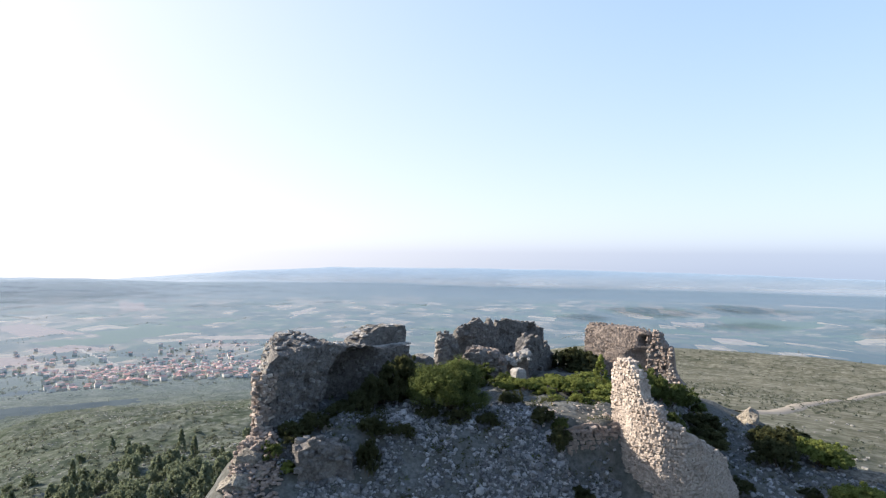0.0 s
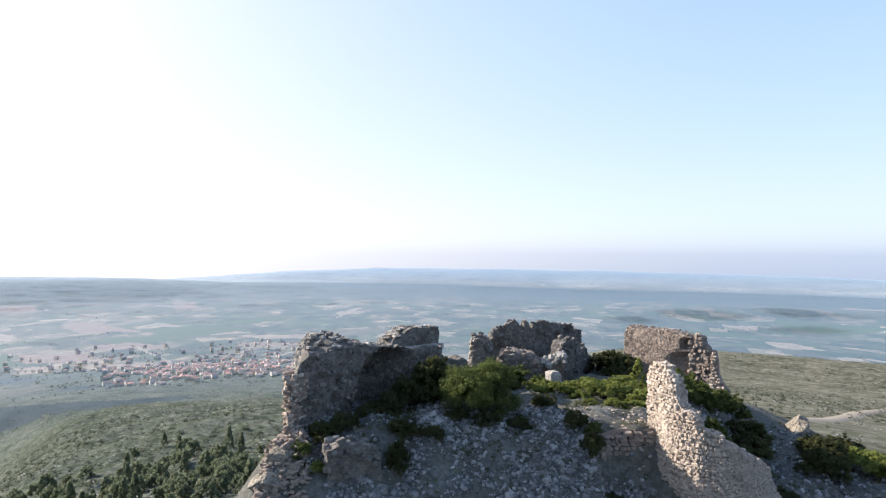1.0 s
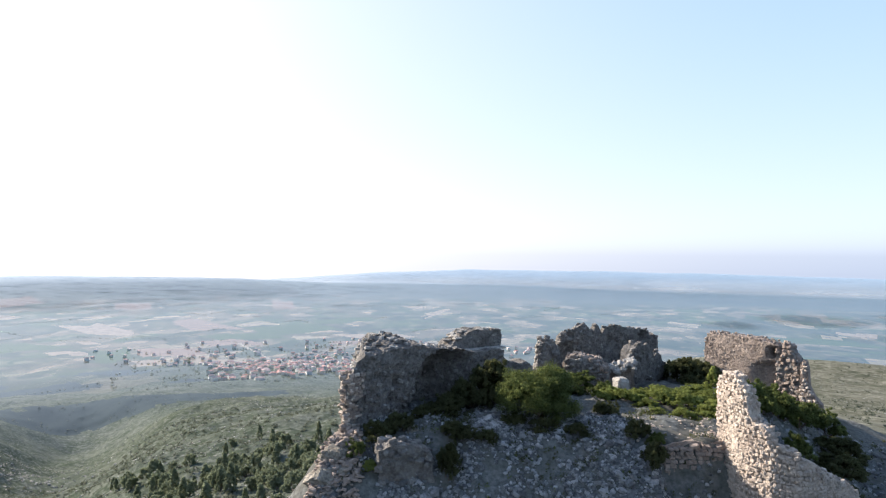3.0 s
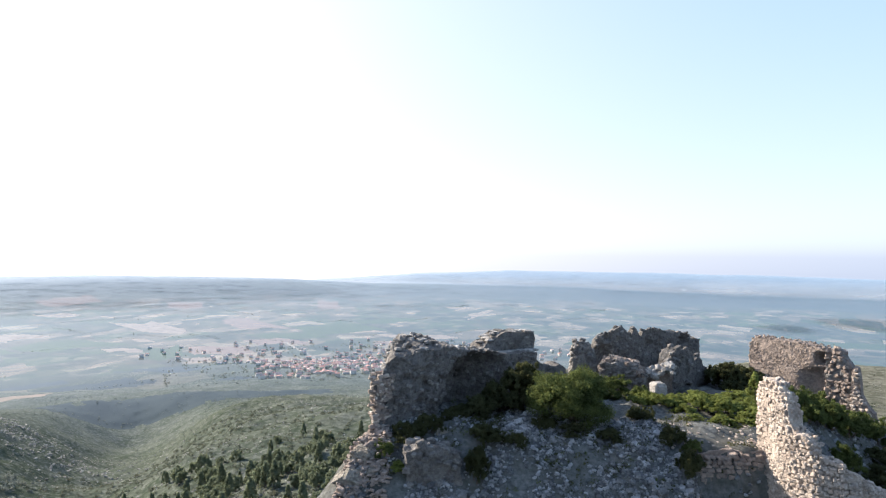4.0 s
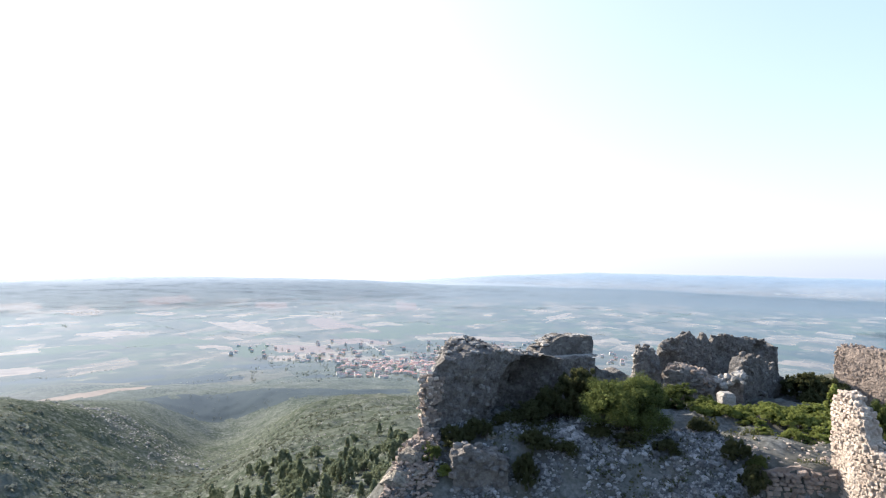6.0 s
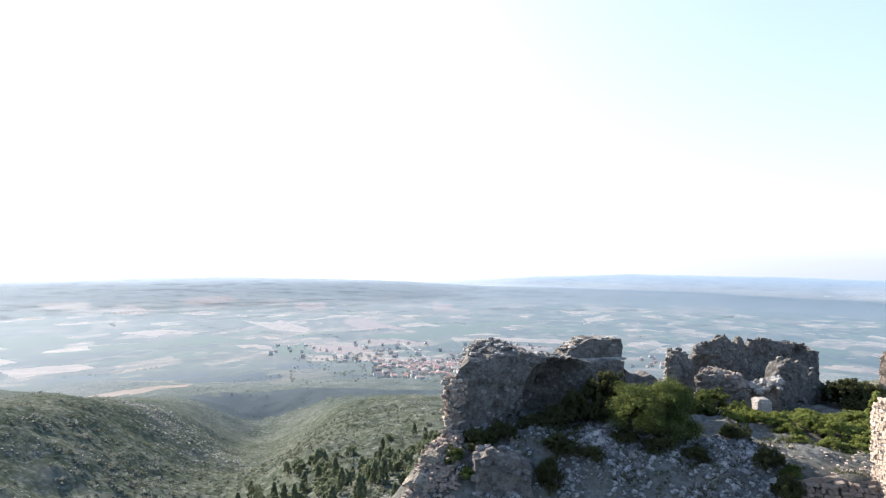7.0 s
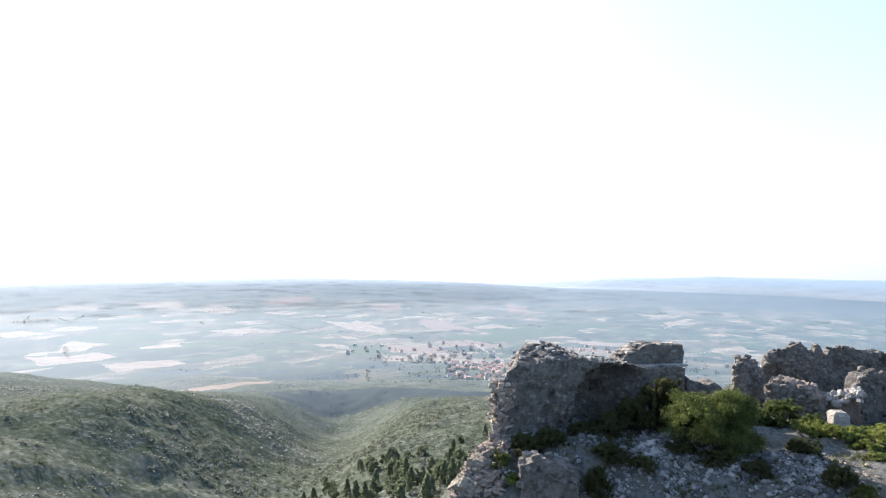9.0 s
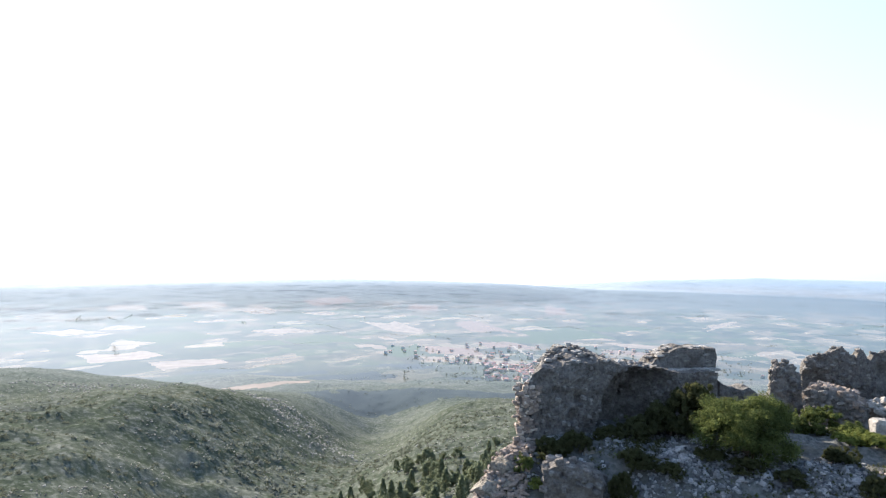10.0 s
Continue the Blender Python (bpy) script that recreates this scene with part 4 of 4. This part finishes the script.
def scrub(seed, n, az0, az1, r0, r1, size, material, name, label, blades=24, bias=1.0, test=None):
    """Low clumps of growth strewn over the slopes, past counting."""
    rg = np.random.default_rng(seed)
    az, r = np.radians(rg.uniform(az0, az1, n)), r0 + (r1 - r0) * rg.uniform(0, 1, n) ** bias
    x, y = r * np.sin(az), r * np.cos(az)
    keep = fbm(x / 45, y / 45, 3, 61) + rg.uniform(-0.9, 0.9, n) > -0.05
    if test is not None:
        keep &= test(x, y)
    x, y = x[keep], y[keep]
    sz = size * rg.uniform(0.5, 1.5, len(x)) * np.where(rg.uniform(0, 1, len(x)) > 0.93, 1.7, 1)
    c = np.stack([x, y, land(x, y) + sz * 0.28], -1)
    v, f = leaf_cloud(rg, c, blades, sz * 0.55, 1.0)
    q = v.reshape(-1, 4, 3)
    mid = q.mean(1, keepdims=True)
    q = mid + (q - mid) * (np.repeat(sz, blades) * 0.36)[:, None, None]
    foot = np.repeat(c[:, 2] - sz * 0.28, blades)[:, None]
    q[..., 2] = foot + (q[..., 2] - foot) * 0.7
    tagged(new(name, mesh_of(name, q.reshape(-1, 3), f, material)), label, "scrub", kind="stuff")


scrub(1, 9000, -68, -3, 75, 330, 1.1, M_SCRUB, "slope_scrub", "grey green scrub dotted over the stony slope", bias=0.8)
scrub(2, 9500, -68, 2, 300, 720, 1.0, M_HAZE_SCRUB, "far_scrub", "grey green scrub dotted over the far slopes", blades=15)
scrub(3, 9500, 4, 43, 70, 620, 0.95, M_SCRUB, "plateau_scrub", "low grey green scrub over the dry plateau", blades=12, bias=0.9)

# dry tufts and low growth on the bank
def tufts(seed, n, x0, x1, y0, y1, size, material, name, label):
    rg = np.random.default_rng(seed)
    x, y = rg.uniform(x0, x1, n), rg.uniform(y0, y1, n)
    keep = fbm(x / 1.7, y / 1.7, 3, 71) + rg.uniform(-0.5, 0.5, n) > 0.12
    x, y = x[keep], y[keep]
    sz = size * rg.uniform(0.5, 1.5, len(x))
    c = np.stack([x, y, land(x, y) + sz * 0.25], -1)
    v, f = leaf_cloud(rg, c, 16, sz * 0.6, 0.09)
    tagged(new(name, mesh_of(name, v, f, material)), label, "low growth", kind="stuff")


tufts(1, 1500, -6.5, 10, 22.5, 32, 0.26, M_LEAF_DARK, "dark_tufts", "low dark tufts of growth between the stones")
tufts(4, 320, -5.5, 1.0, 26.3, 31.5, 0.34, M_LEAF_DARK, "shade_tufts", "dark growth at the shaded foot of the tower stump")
tufts(2, 420, -6.5, 10, 23, 38, 0.2, M_LEAF, "green_tufts", "low green tufts of growth between the stones")
tufts(3, 900, 12, 30, 24, 46, 0.3, M_LEAF_DARK, "terrace_tufts", "low dark growth on the lower terrace")

# pale rock breaking through the slopes
def slope_rocks(seed, n, az0, az1, r0, r1, size, name, label):
    rg = np.random.default_rng(seed)
    az, r = np.radians(rg.uniform(az0, az1, n)), rg.uniform(r0, r1, n)
    x, y = r * np.sin(az), r * np.cos(az)
    keep = fbm(x / 30, y / 30, 3, 91) + 0.5 * fbm(x / 7, y / 7, 2, 95) + rg.uniform(-0.4, 0.4, n) > 0.1
    x, y = x[keep], y[keep]
    n = len(x)
    box = np.array([(a, b, c) for a in (-0.5, 0.5) for b in (-0.5, 0.5) for c in (-0.5, 0.5)])
    v = box[None] * (1 + rg.uniform(-0.35, 0.35, (n, 8, 3)))
    v *= (size * rg.uniform(0.4, 1.5, (n, 1, 1))) * np.stack([rg.uniform(0.8, 1.8, (n, 1)), rg.uniform(0.7, 1.2, (n, 1)), rg.uniform(0.35, 0.7, (n, 1))], -1)
    a = rg.uniform(0, 6.28, (n, 1))
    vx, vy = v[..., 0] * np.cos(a) - v[..., 1] * np.sin(a), v[..., 0] * np.sin(a) + v[..., 1] * np.cos(a)
    v = np.stack([vx + x[:, None], vy + y[:, None], v[..., 2] + land(x, y)[:, None] + 0.05], -1)
    f = np.array([(0, 1, 3, 2), (4, 6, 7, 5), (0, 4, 5, 1), (2, 3, 7, 6), (0, 2, 6, 4), (1, 5, 7, 3)])
    faces = (f[None] + (np.arange(n) * 8)[:, None, None]).reshape(-1, 4).tolist()
    tagged(new(name, mesh_of(name, v.reshape(-1, 3), faces, M_SLOPE)), label, "rock", kind="stuff")


slope_rocks(1, 14000, -68, -4, 80, 430, 0.34, "slope_rock", "pale limestone breaking through the scrub slope")
def strewn(rg, x, y, d, sink, tilt, stretch, flat, lift=0.0):
    """Poses of stones of size d lying at x, y (arrays)."""
    z = land(x, y) + d * sink + lift * rg.uniform(0, 1, len(x))
    turn, lean = rg.uniform(0, 360, len(x)), rg.uniform(-tilt, tilt, (len(x), 2))
    wide, low = rg.uniform(0.75, 1.15, len(x)), rg.uniform(0.75, 1.2, len(x))
    return [(k % 7, pose(x[k], y[k], z[k], lean[k, 0], lean[k, 1], turn[k]) @ Matrix.Diagonal((d[k] * stretch * wide[k], d[k], d[k] * flat * low[k], 1))) for k in range(len(x))]


# the rock band across the far hillside
rg = np.random.default_rng(12)
t = rg.uniform(0, 1, 1200)
x = np.interp(t, [0, 0.6, 1], [-400, -292, -225]) + rg.normal(0, 24, 1200)
y = np.interp(t, [0, 0.6, 1], [200, 288, 250]) + rg.normal(0, 13, 1200)
tagged(joined("rock_band", KIT_SLOPE, strewn(rg, x, y, rg.uniform(0.35, 1.1, 1200), 0, 20, 1.6, 0.6)), "broken band of pale limestone across the hillside", "rock")
slope_rocks(2, 4500, 4, 43, 70, 420, 0.24, "plateau_rock", "pale limestone breaking through the dry plateau")

# ---- loose stones ----
rg = np.random.default_rng(9)
x, y = rg.uniform(-6.9, 9.5, 30000), rg.uniform(22.0, 31.5, 30000)
keep = ~((x > 6.0) & (y > 27.7)) & (rg.uniform(0, 1, 30000) < 0.66 + 0.75 * fbm(x / 1.3, y / 1.3, 3, 77)) & ~((x < 0.8) & (y > 26.6) & (rg.uniform(0, 1, 30000) < 0.5))
x, y = x[keep], y[keep]
d = np.where(rg.uniform(0, 1, len(x)) < 0.02, rg.uniform(0.18, 0.32, len(x)), 0.06 + 0.11 * rg.uniform(0, 1, len(x)) ** 2)
mats = strewn(rg, x, y, d, 0.1, 40, 1.2, 0.7)
x, y = rg.uniform(12, 30, 2600), rg.uniform(24, 44, 2600)
mats += strewn(rg, x, y, rg.uniform(0.06, 0.24, 2600), 0.1, 40, 1.3, 0.7)
tagged(joined("loose_stones", KIT_LOOSE, mats), "tumbled pale stones strewn over the bank", "rubble")
y = rg.uniform(22.4, 27.2, 700)
x = -7.2 + rg.uniform(0, 1, 700) * (2.6 - 0.25 * (y - 22.4))
tagged(joined("edge_stones", KIT_TAN, strewn(rg, x, y, rg.uniform(0.06, 0.21, 700), 0.2, 25, 1.5, 0.6, 0.25)), "pale broken stones along the edge of the drop", "rubble")
x, y = rg.uniform(6.2, 9.9, 90), rg.uniform(27.9, 30.6, 90)
tagged(joined("ledge_stones", KIT_PALE, strewn(rg, x, y, rg.uniform(0.03, 0.12, 90), 0.2, 15, 1.5, 0.5, 0.1)), "pale flat stones strewn on the sunlit ledge", "rubble")


def rock_mesh(seed, material, sub=4):
    rg = random.Random(seed)
    bm = bmesh.new()
    bmesh.ops.create_icosphere(bm, subdivisions=sub, radius=0.6)
    planes = []
    for k in range(16):
        n = Vector((rg.uniform(-1, 1), rg.uniform(-1, 1), rg.uniform(-0.6, 1))).normalized()
        planes.append((n, rg.uniform(0.3, 0.5)))
    for v in bm.verts:
        q = v.co.copy()
        for n, d in planes:                       # broken along flat faces
            over = v.co.dot(n) - d
            if over > 0:
                v.co -= n * over * 0.92
        v.co += q.normalized() * (0.05 * noise.fractal(q * 4.0 + Vector((seed, 0, 0)), 1.0, 2.1, 5) + 0.03 * noise.fractal(q * 13.0, 1.0, 2.0, 3))
    me = bpy.data.meshes.new("rock")
    bm.to_mesh(me)
    bm.free()
    me.materials.append(material)
    return me


M_CRAG = stone_mat("crag_limestone", (0.13, 0.12, 0.1), (0.42, 0.39, 0.34), 9.0, (0.27, 0.24, 0.2), 0.8)
ROCKS = [rock_mesh(k, M_CRAG, 4) for k in range(4)]
OUTCROPS = [(-6.6, 25.9, 1.1, 1.6, 0.8), (-6.9, 24.9, 1.2, 1.3, 0.9), (-6.2, 24.0, 1.1, 0.9, 0.7), (-7.1, 23.6, 1.3, 1.5, 0.9), (-5.0, 24.0, 0.9, 1.2, 0.5), (-6.8, 27.0, 0.9, 1.3, 0.7), (-5.9, 25.2, 0.7, 0.9, 0.4), (-5.6, 23.2, 0.9, 0.8, 0.6), (-6.5, 22.7, 1.1, 1.0, 0.7), (-4.4, 23.2, 0.8, 0.6, 0.5), (-6.3, 26.5, 0.7, 0.6, 0.5), (-3.6, 27.9, 1.0, 0.8, 0.5), (8.3, 36.0, 1.4, 1.0, 0.8)]
for k, (x, y, a, b, c) in enumerate(OUTCROPS):
    ob = tagged(new("rock", ROCKS[k % 4]), "weathered pale limestone outcrop at the edge of the drop", "rock", "rocks at the edge")
    ob.matrix_basis = Matrix.Translation(on_land(x, y, 0.15 * c)) @ pose(0, 0, 0, 0, 0, k * 77) @ Matrix.Diagonal((a, b, c, 1))
for x, y, a, b, c in ((26.2, 44.6, 2.6, 2.0, 2.4), (28.5, 35.5, 5.5, 3.0, 1.1), (31.5, 37.5, 5.0, 3.0, 1.0)):
    ob = tagged(new("boulder", ROCKS[int(x) % 4]), "bare pale limestone boulder on the lower terrace", "rock", "boulders on the terrace")
    ob.matrix_basis = Matrix.Translation(on_land(x, y, 0.1 * c)) @ pose(0, 0, 0, 0, 0, x * 31) @ Matrix.Diagonal((a, b, c, 1))
cut = tagged(new("cut_stone", KIT_CREST[2]), "pale squared block of stone beside the pier", "stone")
cut.matrix_basis = Matrix.Translation(on_land(6.85, 36.3, -0.5)) @ pose(0, 0, 0, 0, 0, 24) @ Matrix.Diagonal((0.75, 0.8, 0.8, 1))

# the village
def wall_paint(name, a, b, tilt=1.0):
    m, nt, p = plain_mat(name, a, b, 0.4)
    haze_gloss(nt, p, tilt=tilt)
    return m


W_PAINT = [wall_paint("pale_render", (0.42, 0.4, 0.38), (0.52, 0.49, 0.46)), wall_paint("ochre_render", (0.52, 0.45, 0.39), (0.62, 0.55, 0.48)), wall_paint("white_render", (0.52, 0.5, 0.48), (0.64, 0.62, 0.59))]
R_TILE = [wall_paint("red_tiles", (0.36, 0.17, 0.14), (0.46, 0.24, 0.2), 0.0), wall_paint("faded_tiles", (0.34, 0.23, 0.2), (0.43, 0.31, 0.28), 0.0)]


def house_meshes(seed):
    rg = random.Random(seed)
    L, W, H, rise = rg.uniform(8, 13), rg.uniform(6, 8.5), rg.uniform(4.5, 8), rg.uniform(1.3, 2.0)
    v = [(x, y, z) for z in (-3, H) for x, y in ((-L / 2, -W / 2), (L / 2, -W / 2), (L / 2, W / 2), (-L / 2, W / 2))] + [(-L / 2, 0, H + rise), (L / 2, 0, H + rise)]
    body = mesh_of("wall", v, [(0, 1, 5, 4), (1, 2, 6, 9, 5), (2, 3, 7, 6), (3, 0, 4, 8, 7)], W_PAINT[seed % 3])
    o, t = 0.45, 0.25
    sl = rise / (W / 2)
    rv = []
    for dz in (0.02, t):
        rv += [(x, y, H + rise - abs(y) * sl + dz) for x in (-L / 2 - o, L / 2 + o) for y in (-W / 2 - o, 0, W / 2 + o)]
    rf = [(6, 9, 10, 7), (7, 10, 11, 8), (1, 4, 3, 0), (2, 5, 4, 1), (0, 3, 9, 6), (8, 11, 5, 2), (0, 6, 7, 1), (1, 7, 8, 2), (4, 10, 9, 3), (5, 11, 10, 4)]
    roof = mesh_of("roof", rv, rf, R_TILE[seed % 3 == 2])
    bm = bmesh.new()
    bmesh.ops.create_cube(bm, size=1.0, matrix=Matrix.Translation((L * 0.28, W * 0.12, H + rise + 0.2)) @ Matrix.Diagonal((0.7, 0.6, 1.6, 1)))
    chimney = bpy.data.meshes.new("chimney")
    bm.to_mesh(chimney)
    bm.free()
    chimney.materials.append(W_PAINT[seed % 3])
    bm = bmesh.new()
    bmesh.ops.create_cube(bm, size=1.0, matrix=Matrix.Translation((-L * 0.2, -W / 2 - 0.02, 1.0)) @ Matrix.Diagonal((1.1, 0.1, 2.1, 1)))
    door = bpy.data.meshes.new("door")
    bm.to_mesh(door)
    bm.free()
    door.materials.append(M_BARK)
    return body, roof, chimney, door


HOUSES = [house_meshes(k) for k in range(6)]
rng = random.Random(21)
sites = []


def settle(n, az0, az1, r0, r1, gap, label):
    tries, made = 0, 0
    while made < n and tries < 6000:
        tries += 1
        x, y = polar(rng.uniform(az0, az1), math.sqrt(rng.uniform(r0 * r0, r1 * r1)))
        if any((x - a) ** 2 + (y - b) ** 2 < gap * gap for a, b in sites):
            continue
        sites.append((x, y))
        made += 1
        body, roof, chimney, door = HOUSES[rng.randrange(6)]
        h = tagged(new("house"), label, "house", "houses of the village")
        part("wall", body, h)
        rf = part("roof", roof, h)
        part("chimney", chimney, rf)
        part("door", door, h)
        h.matrix_basis = Matrix.Translation(on_land(x, y)) @ pose(0, 0, 0, 0, 0, rng.choice((15, 105, 40, 75)) + rng.uniform(-12, 12)) @ Matrix.Diagonal((0.62, 0.62, 0.56, 1))


settle(250, -27.5, -9, 755, 960, 8.0, "village house with pale walls and a red tiled roof")
settle(70, -32, -9, 960, 1120, 11, "village house with a red tiled roof among gardens")
settle(48, -37, -8, 1080, 1330, 18, "house with a faded tile roof on the village edge")
settle(20, -4.5, 1.0, 1010, 1180, 17, "house with pale walls beyond the ruin")
scrub(6, 1700, -35, -5, 720, 1300, 2.4, M_HAZE_TREE, "village_trees", "dark green trees between the village houses", blades=30)


def hedges(seed, n):
    """Lines of dark trees between the fields, past counting."""
    rg = np.random.default_rng(seed)
    xs, ys = [], []
    for _ in range(n):
        az, r = rg.uniform(-66, 36), rg.uniform(800, 2300)
        x, y = polar(az, r)
        a, ln = radians(-28 + rg.choice([0, 90]) + rg.uniform(-15, 15)), rg.uniform(40, 190)
        k = int(ln / 3.5)
        t = np.linspace(-ln / 2, ln / 2, k) + rg.normal(0, 1.5, k)
        xs.append(x + t * math.cos(a) + rg.normal(0, 2.5, k))
        ys.append(y + t * math.sin(a) + rg.normal(0, 2.5, k))
    x, y = np.concatenate(xs), np.concatenate(ys)
    sz = 1.5 * rg.uniform(0.5, 1.4, len(x))
    v, f = leaf_cloud(rg, np.stack([x, y, land(x, y) + sz * 0.3], -1), 12, sz * 0.55, 1.0)
    q = v.reshape(-1, 4, 3)
    mid = q.mean(1, keepdims=True)
    q = mid + (q - mid) * (np.repeat(sz, 12) * 0.45)[:, None, None]
    tagged(new("hedgerow", mesh_of("hedgerow", q.reshape(-1, 3), f, M_HAZE_TREE)), "lines of dark trees between the fields", "hedge", kind="stuff")


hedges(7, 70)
scrub(9, 300, -54, -43, 225, 300, 1.9, M_HAZE_SCRUB, "gully_trees", "dark bushes in the shade of the gully", blades=30)
